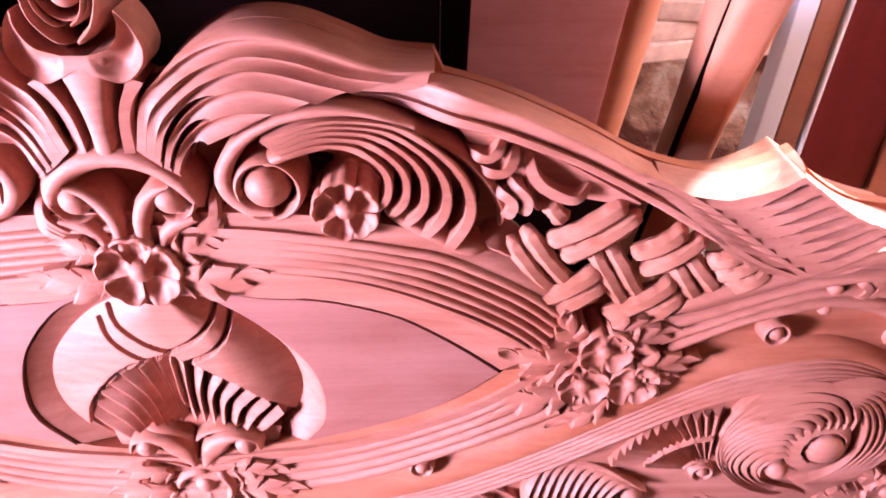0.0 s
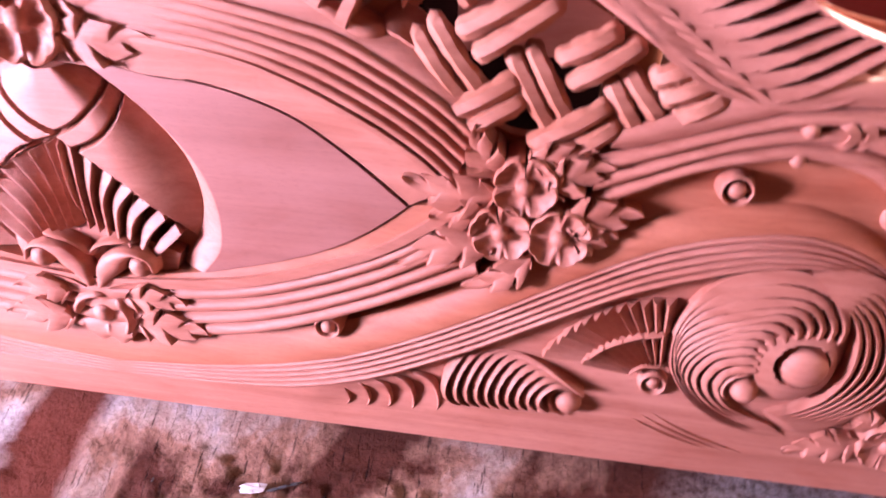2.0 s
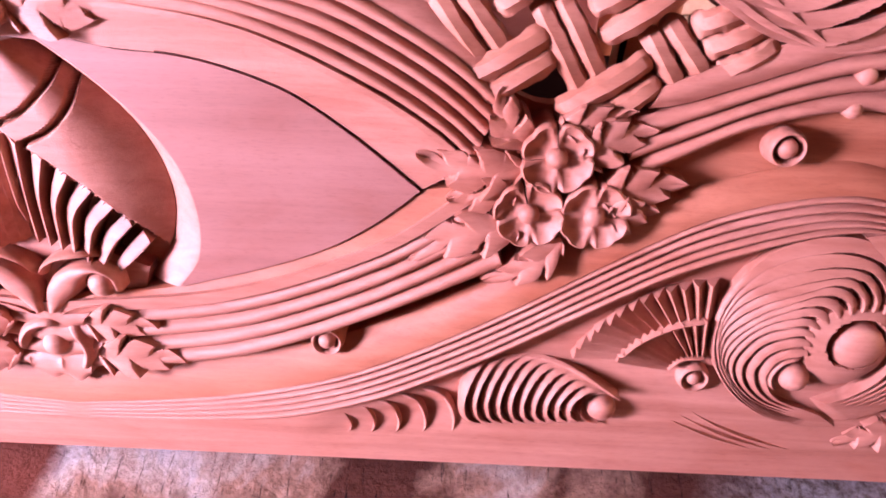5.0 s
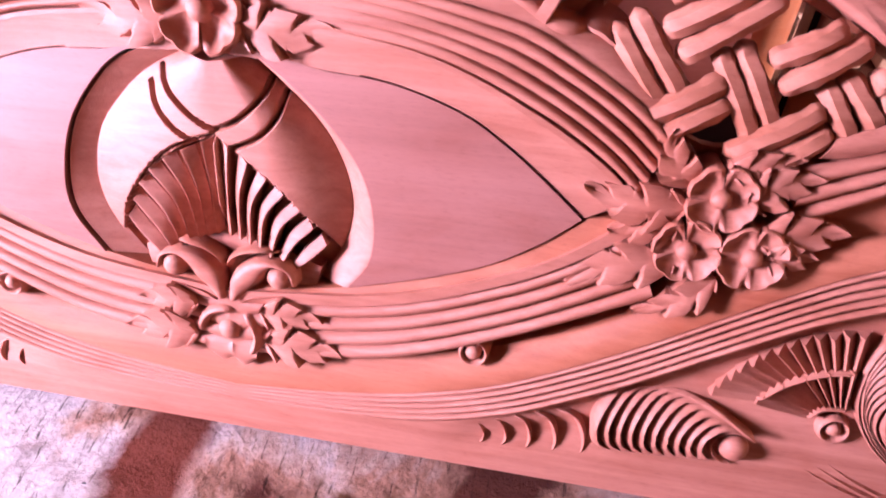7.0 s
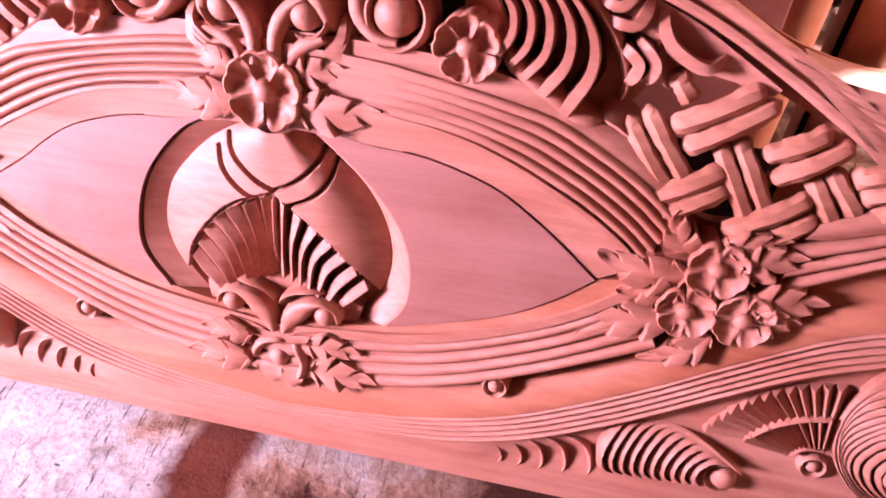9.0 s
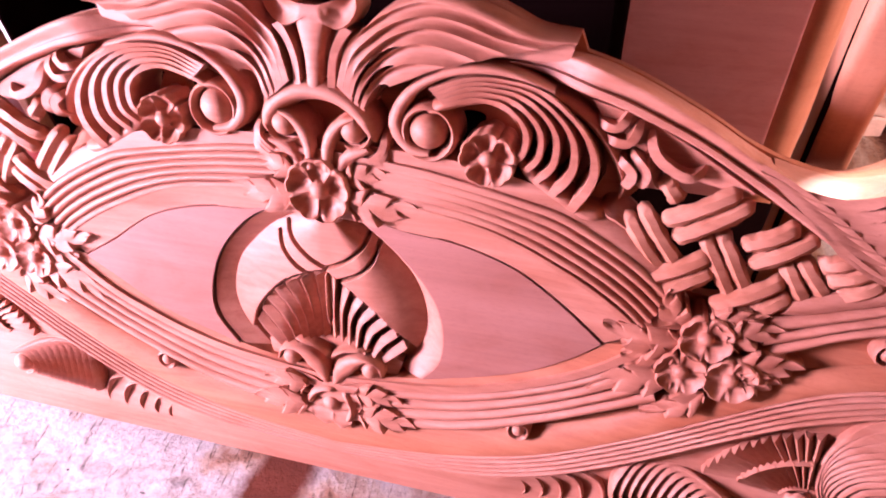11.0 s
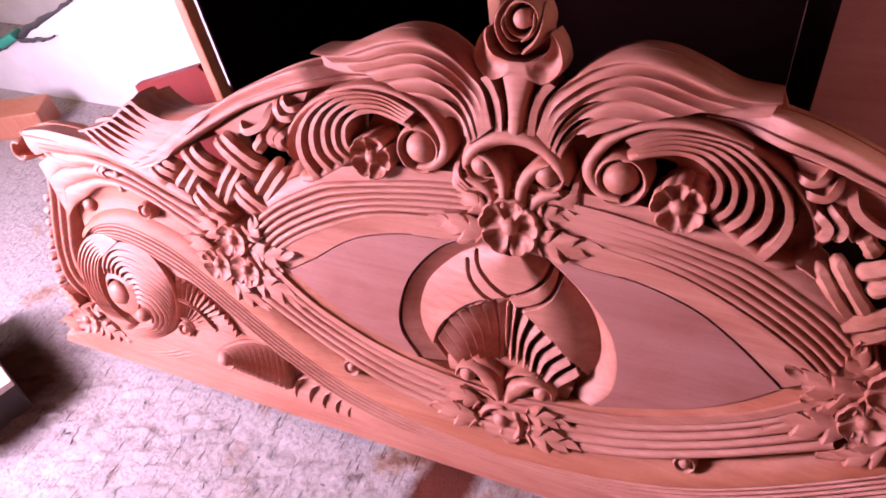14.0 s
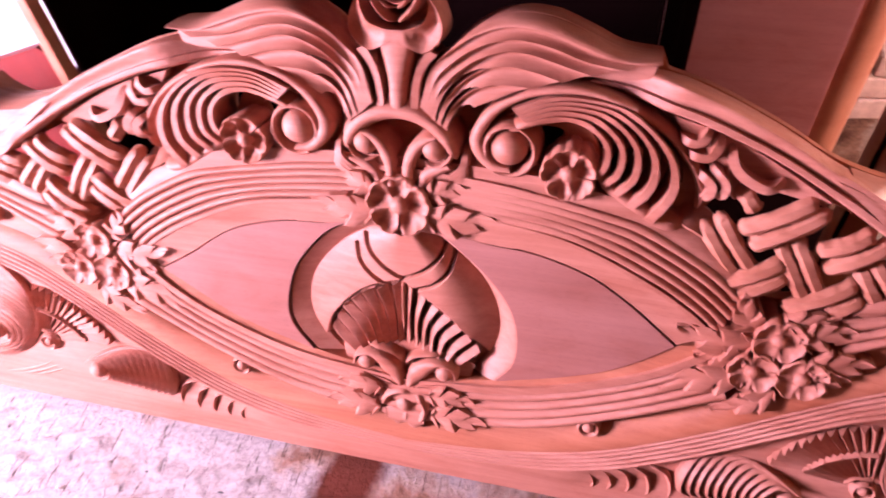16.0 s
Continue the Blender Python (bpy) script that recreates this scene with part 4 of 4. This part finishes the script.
    SHELL = [[(0.003, 0.048), (0.002, -0.010), (0.003, -0.068)], [(0.074, -0.010), (0.050, -0.040), (0.042, -0.085)], [e[-2], (0.112, -0.096), (0.084, -0.116)]] if sx > 0 else \
        [[(0.003, 0.048), (0.002, -0.010), (0.003, -0.068)], [(0.088, 0.000), (0.058, -0.036), (0.044, -0.085)], [e[-2], (0.118, -0.098), (0.088, -0.118)]]
    bands("shell_slat", SHELL, 7, lambda s, t, k: np.where(t < 0.58, 0.006 - (0.007 if sx > 0 else 0.010) * np.clip(1 - t / 0.52, 0, 1), -0.034) - 0.003 * s, sx, ns=24, nt=18, sharp=30, swell=lambda U, V: -0.015 * (U / 0.13) ** 2)

    # posy below the medallion
    loft("posy_scroll", [(0.001, -0.152), (0.004, -0.124), (0.020, -0.104), (0.042, -0.094), (0.066, -0.095), (0.085, -0.105), (0.089, -0.122)],
         [(0.014, -0.152), (0.027, -0.140), (0.040, -0.129), (0.047, -0.116), (0.060, -0.102), (0.076, -0.105), (0.082, -0.120)],
         lambda s, t: -0.004 + 0.017 * roundp(t) ** 0.7, sx, W, ns=36, nt=12)
    stroke("posy_rim", [(0.0, -0.116), (0.006, -0.100), (0.024, -0.088), (0.050, -0.084), (0.070, -0.090)], 0.009, 0.010, sx, W, ends=(0.2, 0.4), ns=26, nt=8)
    ball("posy_ball", 0.066, -0.117, 0.0155, 0.016, sx, W)
    loft("posy_petal", [(0.014, -0.156), (0.034, -0.146), (0.066, -0.140)], [(0.016, -0.160), (0.042, -0.160), (0.068, -0.146)],
         lambda s, t: 0.010 - 0.008 * t, sx, W, ns=18, nt=8)
    leaf("leaf", (0.040, -0.166), (0.120, -0.169), 0.048, 0.011, sx, W, lobes=3, bend=0.03)
    leaf("leaf", (0.044, -0.210), (0.144, -0.216), 0.058, 0.010, sx, W, lobes=3, bend=0.05)

    # spray in the lower corner
    leaf("leaf", (0.975, -0.262), (0.890, -0.296), 0.046, 0.006, sx, W, lobes=4)
    leaf("leaf", (1.02, -0.235), (1.078, -0.195), 0.050, 0.006, sx, W, lobes=4)
    leaf("leaf", (1.03, -0.280), (1.112, -0.300), 0.046, 0.006, sx, W, lobes=3)
    leaf("leaf", (0.99, -0.240), (0.945, -0.218), 0.036, 0.006, sx, W, lobes=3)
    flower("corner_flower", 1.005, -0.262, 0.038, 0.016, sx, W, n=4, turn=0.6)


def plain_field(up, lo, inner, side):
    """The flat almond field, ending in a curve where the medallion begins."""
    ns, nt = 60, 24
    a, b, c = curve(up, ns), curve(lo, ns), curve(inner, nt)
    t = np.linspace(0, 1, nt + 1)[None, :, None]
    g = a[:, None] * (1 - t) + b[:, None] * t
    chord = a[-1] + (b[-1] - a[-1]) * t[0]
    s = np.linspace(0, 1, ns + 1)[:, None, None]
    g = g + (c - chord)[None] * s ** 2.5
    return sheet("field", g[..., 0], g[..., 1], 0 * g[..., 0], side, W, mat=FIELD)


def hub(name, c, rim, side):
    """The swelling at the heart of a whorl, with a crescent cut round its ball."""
    edge = curve(list(rim) + [rim[0]], 64)
    c = np.array(c)
    r = np.linspace(0.03, 1, 22)[:, None]
    U, V = c[0] + (edge[:, 0] - c[0]) * r, c[1] + (edge[:, 1] - c[1]) * r
    a = np.degrees(np.arctan2(V - c[1], U - c[0])) % 360
    far = np.hypot(U - c[0] - 0.004, V - c[1])
    open_side = np.clip(1 - np.abs(a - 130) / 115, 0, 1) ** 0.6
    H = 0.020 - 0.010 * r ** 2 - 0.034 * (far < 0.024 + 0.015 * open_side)
    return sheet(name, U, V, H, side, W)


def mound(name, u, v, ru, rv, h, side, parent):
    """A low dome under the ring flutes."""
    r, a = np.meshgrid(np.linspace(0.02, 1, 14), np.linspace(0, 2 * math.pi, 41), indexing="ij")
    return sheet(name, u + ru * r * np.cos(a), v + rv * r * np.sin(a), GROUND + (h - GROUND) * (1 - r ** 2.2) ** 0.8, side, parent)


def strand(pts, r, top, side):
    """A round woven strand with blunt ends, bowed over its crossing."""
    n, m = 18, 7
    c = curve(pts, n)
    d = np.gradient(c, axis=0)
    d /= np.linalg.norm(d, axis=1)[:, None]
    nr = np.stack([-d[:, 1], d[:, 0]], 1)
    s = np.linspace(0, 1, n + 1)
    f = np.maximum(taper(s, 0.12, 0.12), 0.05)
    mid = top - r - 0.010 * (2 * s - 1) ** 2 + 0.003
    verts, faces = [], []
    for i in range(n + 1):
        for j in range(m):
            a = 2 * math.pi * j / m
            o = r * f[i] * math.cos(a) * (1 + 0.10 * math.sin(s[i] * 11 + 2.3 * j + 40 * c[0, 0]) + 0.06 * math.sin(s[i] * 29 + 5.1 * j + 90 * c[0, 1]))
            verts.append(((c[i, 0] + nr[i, 0] * o) * side, -(mid[i] + r * 1.15 * f[i] * math.sin(a)), c[i, 1] + nr[i, 1] * o))
    for i in range(n):
        for j in range(m):
            q = (i * m + j, i * m + (j + 1) % m, (i + 1) * m + (j + 1) % m, (i + 1) * m + j)
            faces.append(q if side > 0 else q[::-1])
    faces += [tuple(range(m))[::-1], tuple(n * m + j for j in range(m))]
    return finish("woven_strand", verts, faces, STRAND, W, "", 40)


for sx in (1, -1):
    half(sx)

# single pieces on the middle line
stroke("canopy", [(-0.078, 0.254), (-0.064, 0.288), (-0.036, 0.311), (0.0, 0.319), (0.036, 0.311), (0.064, 0.288), (0.078, 0.254)], 0.034, 0.016, 1, W, ends=(0.22, 0.22), ns=40, hend=0.6)
flower("middle_flower", 0.0, 0.183, 0.048, 0.022, 1, W, turn=math.pi / 2, bowl=0.012)
posy = ball("posy_flower", -0.002, -0.198, 0.0155, 0.016, 1, W)
for a0, a1 in ((-55, 62), (66, 190)):
    ring("petal", -0.002, -0.204, 0.036, 0.020, 0.014, 1, posy, a0=a0, a1=a1, ends=(0.25, 0.25))
loft("petal", [(-0.038, -0.214), (-0.020, -0.206), (0.0, -0.212), (0.020, -0.206), (0.038, -0.214)], [(-0.030, -0.236), (-0.014, -0.246), (0.0, -0.240), (0.014, -0.250), (0.030, -0.238)],
     lambda s, t: 0.002 + 0.009 * np.sin(t * math.pi * 0.9) ** 0.7 - 0.004 * np.abs(np.sin(s * 2 * math.pi)) ** 0.3 * (1 - t), 1, posy, ns=24, nt=10)
ball("bud", 0.004, 0.477, 0.0125, 0.020, 1, W)
ring("bud_ring", 0.004, 0.477, 0.022, 0.008, 0.015, 1, W)
loft("stem", [(-0.030, 0.424), (-0.020, 0.398), (-0.015, 0.378), (-0.011, 0.355), (-0.010, 0.322)], [(0.030, 0.424), (0.020, 0.398), (0.015, 0.378), (0.011, 0.355), (0.010, 0.322)],
     lambda s, t: 0.007 + 0.007 * roundp(t), 1, W, ns=24, nt=12)
loft("posy_bed", [(-0.112, -0.104), (0.0, -0.068), (0.112, -0.104)], [(-0.10, -0.150), (0.0, -0.170), (0.10, -0.150)], lambda s, t: -0.014 + 0.004 * np.sin(t * math.pi), 1, W, ns=30, nt=8)
stroke("rib", [(0.0, 0.052), (0.0, 0.0), (0.0, -0.065)], 0.010, 0.008, 1, W, ends=(0.1, 0.5))

# ---------------------------------------------------------------- the workshop
def lumps(X, Y, size, seed):
    """Smooth random relief with a grain of the given size."""
    rng = np.random.RandomState(seed)
    g = rng.rand(97, 97)
    x, y = X / size + 500.0, Y / size + 500.0
    i, j = np.floor(x).astype(int), np.floor(y).astype(int)
    fx, fy = x - i, y - j
    fx, fy = fx * fx * (3 - 2 * fx), fy * fy * (3 - 2 * fy)
    i, j, i1, j1 = i % 97, j % 97, (i + 1) % 97, (j + 1) % 97
    return (g[i, j] * (1 - fx) + g[i1, j] * fx) * (1 - fy) + (g[i, j1] * (1 - fx) + g[i1, j1] * fx) * fy - 0.5


def earth():
    """One sheet out to the horizon, trodden and lumpy along the foot of the board."""
    xs = np.r_[-30, -8, -4, -2.5, -2, np.arange(-1.7, 1.35, 0.0065), 1.6, 2, 3, 5, 10, 30]
    ys = np.r_[-30, -8, -4, -2, -1.2, -0.9, np.arange(-0.75, 0.03, 0.0065), 0.1, 0.3, 0.6, 1, 2, 4, 9, 30]
    X, Y = np.meshgrid(xs, ys, indexing="ij")
    rough = np.clip((X + 0.20) / 0.35, 0.25, 1)
    Z = 1.15 * rough * (0.012 * lumps(X, Y, 0.085, 1) + 0.006 * lumps(X + 0.3 * Y, Y, 0.032, 2) + 0.008 * lumps(X, Y, 0.018, 3) + 0.009 * lumps(X, Y, 0.011, 4)) + 0.0015 * lumps(X, Y, 0.008, 7)
    # brush ridges across the paler cement
    a = radians(24)
    P, Q = X * math.cos(a) + Y * math.sin(a), -X * math.sin(a) + Y * math.cos(a)
    ridge = np.clip(lumps(P, Q * 7, 0.10, 5) + 0.6 * lumps(P, Q * 5, 0.05, 6) - 0.12, 0, 1)
    Z += (1 - rough) * 0.035 * ridge
    near = np.clip((-0.005 - Y) / 0.05, 0, 1) * np.clip((1.3 - np.abs(X + 0.17)) / 0.2, 0, 1) * np.clip((Y + 0.9) / 0.15, 0, 1)
    Z = (Z - 0.006) * near
    r, c = X.shape
    verts = np.stack([X, Y, Z], -1).reshape(-1, 3)
    k = np.arange(r * c).reshape(r, c)
    faces = np.stack([k[:-1, :-1], k[1:, :-1], k[1:, 1:], k[:-1, 1:]], -1).reshape(-1, 4).tolist()
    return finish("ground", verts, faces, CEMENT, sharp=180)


ground = earth()
tagged(ground, "dusty cement workshop floor with stains, grit and a painted tool box shadow", "floor", kind="structure")


def wall(name, size, m, label):
    return tagged(box(name, size, m, WALL, bevel=0), label, "wall", kind="structure")


# back wall with two openings to the yard, added to limit where sun falls
wall("wall_back", (3.95, 0.2, 3.2), pose(0.425, 2.3, 0), "plain wall added behind the furniture to keep sun off the crest")
wall("wall_back_left", (1.6, 0.2, 3.2), pose(-3.7, 2.3, 0), "plain unseen wall added beside a gap to the yard")
wall("wall_back_right", (1.5, 0.2, 3.2), pose(3.75, 2.3, 0), "plain unseen wall added beside a gap to the yard")
# unseen right wall in pieces; its opening is added for the warm fill
wall("wall_right", (0.2, 3.1, 3.2), pose(4.4, -2.65, 0), "unseen plain side wall added beside the opening of a fill lamp")
wall("wall_right_rear", (0.2, 2.3, 3.2), pose(4.4, 1.25, 0), "unseen plain side wall added beside the opening of a fill lamp")
wall("wall_right_low", (0.2, 1.2, 0.7), pose(4.4, -0.5, 0), "unseen plain wall added below the opening of a fill lamp")
wall("wall_right_high", (0.2, 1.2, 1.2), pose(4.4, -0.5, 2.0), "unseen plain wall added above the opening of a fill lamp")
wall("wall_left", (0.2, 2.2, 3.2), pose(-4.4, 1.2, 0), "plain unseen side wall added beside the doorway")
# unseen front wall and ceiling, added to block sun and bounced light
wall("wall_front", (9.0, 0.2, 3.2), pose(0, -5.3, 0), "plain unseen wall added to keep light of the ground outside away")
tagged(box("ceiling", (9.2, 7.9, 0.15), pose(0, -1.55, 3.2), DARK, bevel=0), "unseen dark slab added overhead to keep the sun out", "ceiling", kind="structure")
tagged(box("backdrop", (30.0, 0.1, 4.0), pose(0, 9.0, 0), YARD, bevel=0), "glowing backdrop sheet standing in for the bright yard outside", "backdrop", kind="structure")


def cabinet():
    c = new("cabinet")
    c.matrix_world = pose(0, 0.42, 0)
    tagged(c, "tall open cabinet behind the headboard, its shaded inside coloured near-black", "cabinet")
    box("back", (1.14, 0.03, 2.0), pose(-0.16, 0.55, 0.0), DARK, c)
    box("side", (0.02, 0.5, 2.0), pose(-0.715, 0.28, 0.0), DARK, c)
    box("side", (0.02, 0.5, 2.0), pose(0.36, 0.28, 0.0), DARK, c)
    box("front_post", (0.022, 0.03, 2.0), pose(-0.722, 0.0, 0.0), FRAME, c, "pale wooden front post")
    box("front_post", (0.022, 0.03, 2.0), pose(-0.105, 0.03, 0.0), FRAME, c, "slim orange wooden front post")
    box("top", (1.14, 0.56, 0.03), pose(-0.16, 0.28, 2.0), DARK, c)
    return c


cabinet()
tagged(box("door_panel", (0.34, 0.03, 1.9), pose(0.52, 0.83, 0.0), PANEL), "flat maroon wooden door panel standing upright", "panel")


def turned_post(x, y, r, lean, label):
    """A round furniture leg on a low foot block."""
    o = new("furniture_post")
    o.matrix_world = pose(x, y, 0, 0, lean, 0)
    tagged(o, label, "post", "posts behind the board")
    prof = [(0.0, r * 0.78), (0.05, r * 0.8), (0.30, r * 0.92), (0.70, r), (1.20, r * 0.98), (1.70, r * 0.9)]
    n, verts, faces = 20, [], []
    for z, q in prof:
        verts += [(q * math.cos(2 * math.pi * k / n), q * math.sin(2 * math.pi * k / n), z) for k in range(n)]
    for i in range(len(prof) - 1):
        faces += [(i * n + k, i * n + (k + 1) % n, (i + 1) * n + (k + 1) % n, (i + 1) * n + k) for k in range(n)]
    faces += [tuple(range(n))[::-1], tuple((len(prof) - 1) * n + k for k in range(n))]
    finish("shaft", verts, faces, FRAME, o)
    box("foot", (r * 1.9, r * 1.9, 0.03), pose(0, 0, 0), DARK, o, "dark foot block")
    return o


turned_post(0.722, 0.86, 0.046, 0, "round reddish-brown furniture post")


def chair_leg():
    """A squared leg with rounded arrises, its side swept in towards the foot."""
    o = new("furniture_post")
    o.matrix_world = pose(0.645, 0.345, 0)
    tagged(o, "squared reddish-brown furniture leg with a grooved corner", "post", "posts behind the board")
    n, verts, faces = 28, [], []
    zs = [0.0, 0.56, 0.60, 0.64, 0.70, 0.78, 0.90, 1.2, 1.7]
    for z in zs:
        w, d = 0.031, 0.024 + 0.022 * float(ease((z - 0.58) / 0.24))
        for k in range(n):
            a = 2 * math.pi * k / n
            c, q = math.cos(a), math.sin(a)
            verts.append((w * math.copysign(abs(c) ** 0.45, c), d * math.copysign(abs(q) ** 0.45, q), z))
    for i in range(len(zs) - 1):
        faces += [(i * n + k, i * n + (k + 1) % n, (i + 1) * n + (k + 1) % n, (i + 1) * n + k) for k in range(n)]
    faces += [tuple(range(n))[::-1], tuple((len(zs) - 1) * n + k for k in range(n))]
    finish("shaft", verts, faces, FRAME, o)
    box("corner_groove", (0.006, 0.005, 1.69), pose(-0.0275, -0.0245, 0), DARK, o, "dark groove along the corner", bevel=0)
    return o


chair_leg()
# Added near-black box; makes the gaps of the weave look unlit.
tagged(box("dark_backing_box", (0.30, 0.22, 0.22), pose(0.55, 0.53, 0.0), DARK, bevel=0.006), "near-black box added behind the headboard to darken the woven gaps", "bench")
# Added white sheet in place of the glare of the yard between posts.
tagged(box("glare_board", (0.70, 0.02, 1.3), pose(1.42, 1.55, 0.0, 0, 0, 40), WHITE, bevel=0.003), "white board added to stand in for the bright yard behind the posts", "board")


def leaning_frame():
    """A red-stained door frame that lies back against the rear of the shop."""
    d = Vector((0.12, 0.45, 0.88)).normalized()
    e = Vector((0.95, -0.25, -0.18))
    e = (e - d * e.dot(d)).normalized()
    n = d.cross(e)
    m = Matrix((e, n, d)).transposed().to_4x4()
    m.translation = Vector((0.80, 0.42, 0.47)) - d * 0.52
    o = new("door_frame")
    o.matrix_world = m
    tagged(o, "red-stained door frame with white edging, leaning backwards", "door frame")
    for x, w, t, mat, name, lab in ((-0.012, 0.026, 0.05, WHITE, "edging", "white painted edging"), (0.018, 0.030, 0.05, FRAME, "bead", ""),
                                    (0.040, 0.006, 0.054, WHITE, "edging", "white painted edging"), (0.095, 0.10, 0.04, REDWOOD, "stile", "dark red stile"),
                                    (0.190, 0.08, 0.05, FRAME, "stile", "brown wooden stile"), (0.236, 0.008, 0.056, WHITE, "edging", ""), (0.275, 0.066, 0.05, FRAME, "stile", "")):
        box(name, (w, t, 0.95), pose(x, 0, 0), mat, o, lab, bevel=0.002)
    return o


leaning_frame()

# bricks and cloth in the light beyond
random.seed(5)
for k, (x, y, z, a) in enumerate([(0.95, 1.25, 0.0, 8), (1.20, 1.27, 0.0, 3), (0.98, 1.26, 0.061, 5), (1.22, 1.28, 0.061, 12), (1.02, 1.25, 0.122, -6), (0.90, 1.55, 0.0, 20)]):
    tagged(box("brick", (0.21, 0.10, 0.058), pose(x, y, z, 0, 0, a), BRICKM, bevel=0.006), "dusty red clay brick in a small loose stack", "brick", "loose bricks")


def pale_sheet(name, w, h, m, label):
    return tagged(box(name, (w, 0.018, h), m, PALE, bevel=0.003), label, "board")


PLY = [(-2.62, 0.0), (-2.22, 0.175), (-1.69, 0.405), (-1.05, 0.68), (-0.80, 0.70), (-0.80, 0.0)]
ply = finish("plywood_sheet", [(x, y, z) for y in (0.905, 0.923) for x, z in PLY], [tuple(range(6)), tuple(range(11, 5, -1))] + [(k, k + 6, (k + 1) % 6 + 6, (k + 1) % 6) for k in range(6)], PALE, smooth=False)
tagged(ply, "pale plywood sheet on edge with a sloping top", "board")
pale_sheet("plywood_sheet", 2.2, 1.1, pose(-1.95, 1.35, 0.0, -4, 0, 0), "tall pale plywood sheet behind a lower one")


def strap_mesh():
    """A flat crumpled strap along the sloping edge, with a loose end hanging over the face."""
    rng = random.Random(4)
    verts, faces = [], []
    for (x0, y0, z0), (x1, y1, z1), n, w in (((-2.24, 0.914, 0.172), (-1.72, 0.914, 0.398), 18, 0.017), ((-2.06, 0.893, 0.235), (-1.86, 0.890, 0.272), 8, 0.009)):
        base = len(verts)
        for i in range(n + 1):
            k = i / n
            c = (x0 + (x1 - x0) * k, y0 + (y1 - y0) * k, z0 + (z1 - z0) * k + rng.uniform(-0.004, 0.006))
            r = w * (0.45 + 0.55 * math.sin(math.pi * min(1, k * 1.2 + 0.1)) ** 0.5) * rng.uniform(0.75, 1.2)
            verts += [(c[0], c[1] + r * math.cos(q) * 0.8, c[2] + r * math.sin(q)) for q in [2 * math.pi * j / 7 for j in range(7)]]
        for i in range(n):
            faces += [(base + i * 7 + j, base + i * 7 + (j + 1) % 7, base + (i + 1) * 7 + (j + 1) % 7, base + (i + 1) * 7 + j) for j in range(7)]
        faces += [tuple(base + j for j in range(7))[::-1], tuple(base + n * 7 + j for j in range(7))]
    return tagged(finish("strap", verts, faces, BLACK, sharp=50), "crumpled black strap on the sloping plywood edge", "strap")


strap_mesh()
tagged(box("plastic_scrap", (0.10, 0.05, 0.03), pose(-2.12, 0.905, 0.222, 0, -22, 10), GREEN, bevel=0.01), "small green plastic scrap on the plywood edge", "scrap")
red = finish("red_board", [(x, y, z) for y in (0.455, 0.475) for x, z in ((-0.80, 0.545), (-1.02, 0.47), (-1.02, 0.0), (-0.74, 0.0), (-0.74, 0.48))],
             [(0, 1, 2, 3, 4), (9, 8, 7, 6, 5)] + [(k, k + 5, (k + 1) % 5 + 5, (k + 1) % 5) for k in range(5)], REDWOOD, smooth=False)
tagged(red, "red-stained board offcut with a sloping top, beside the cabinet post", "board")
tagged(box("timber_block", (0.20, 0.12, 0.09), pose(-2.02, 0.72, 0.0, 0, 0, 25), FRAME, bevel=0.006), "short brown timber block on the floor", "block")


def crate():
    o = new("tool_box")
    o.matrix_world = pose(-1.275, -0.20, 0.0, 0, 0, -20)
    tagged(o, "dark tool box with a worn pale lid on the floor", "box")
    box("body", (0.34, 0.22, 0.085), pose(0, 0, 0), BLACK, o)
    box("lid", (0.35, 0.23, 0.018), pose(0, 0, 0.086), PALE, o, "worn pale lid")


crate()

# chips and splinters on the floor
random.seed(9)


def chip(x, y, w, d, h, a, mat, label):
    bm = bmesh.new()
    bmesh.ops.create_icosphere(bm, subdivisions=2, radius=0.5)
    for v in bm.verts:
        v.co += Vector((random.uniform(-1, 1), random.uniform(-1, 1), random.uniform(-1, 1))) * 0.13
    bmesh.ops.scale(bm, vec=(w, d, h), verts=bm.verts)
    me = bpy.data.meshes.new("wood_chip")
    bm.to_mesh(me)
    bm.free()
    me.materials.append(mat)
    ob = new("wood_chip", me)
    ob.matrix_world = pose(x, y, h * 0.3, 0, 0, a)
    return tagged(ob, label, "wood chip", "chips on the floor")


chip(0.205, -0.088, 0.036, 0.014, 0.007, 12, PALE, "pale wood chip lying on the dusty floor")
for k in range(3):
    chip(0.235 + 0.014 * k, -0.086 + 0.006 * k, 0.018, 0.004, 0.004, 20, BLACK, "thin dark splinter lying on the dusty floor")
for k in range(26):
    chip(random.uniform(-1.2, 0.9), random.uniform(-0.32, -0.05), random.uniform(0.005, 0.016), random.uniform(0.002, 0.005), 0.003, random.uniform(0, 180),
         random.choice((BLACK, PALE, BLACK)), "tiny wood splinter on the dusty floor")
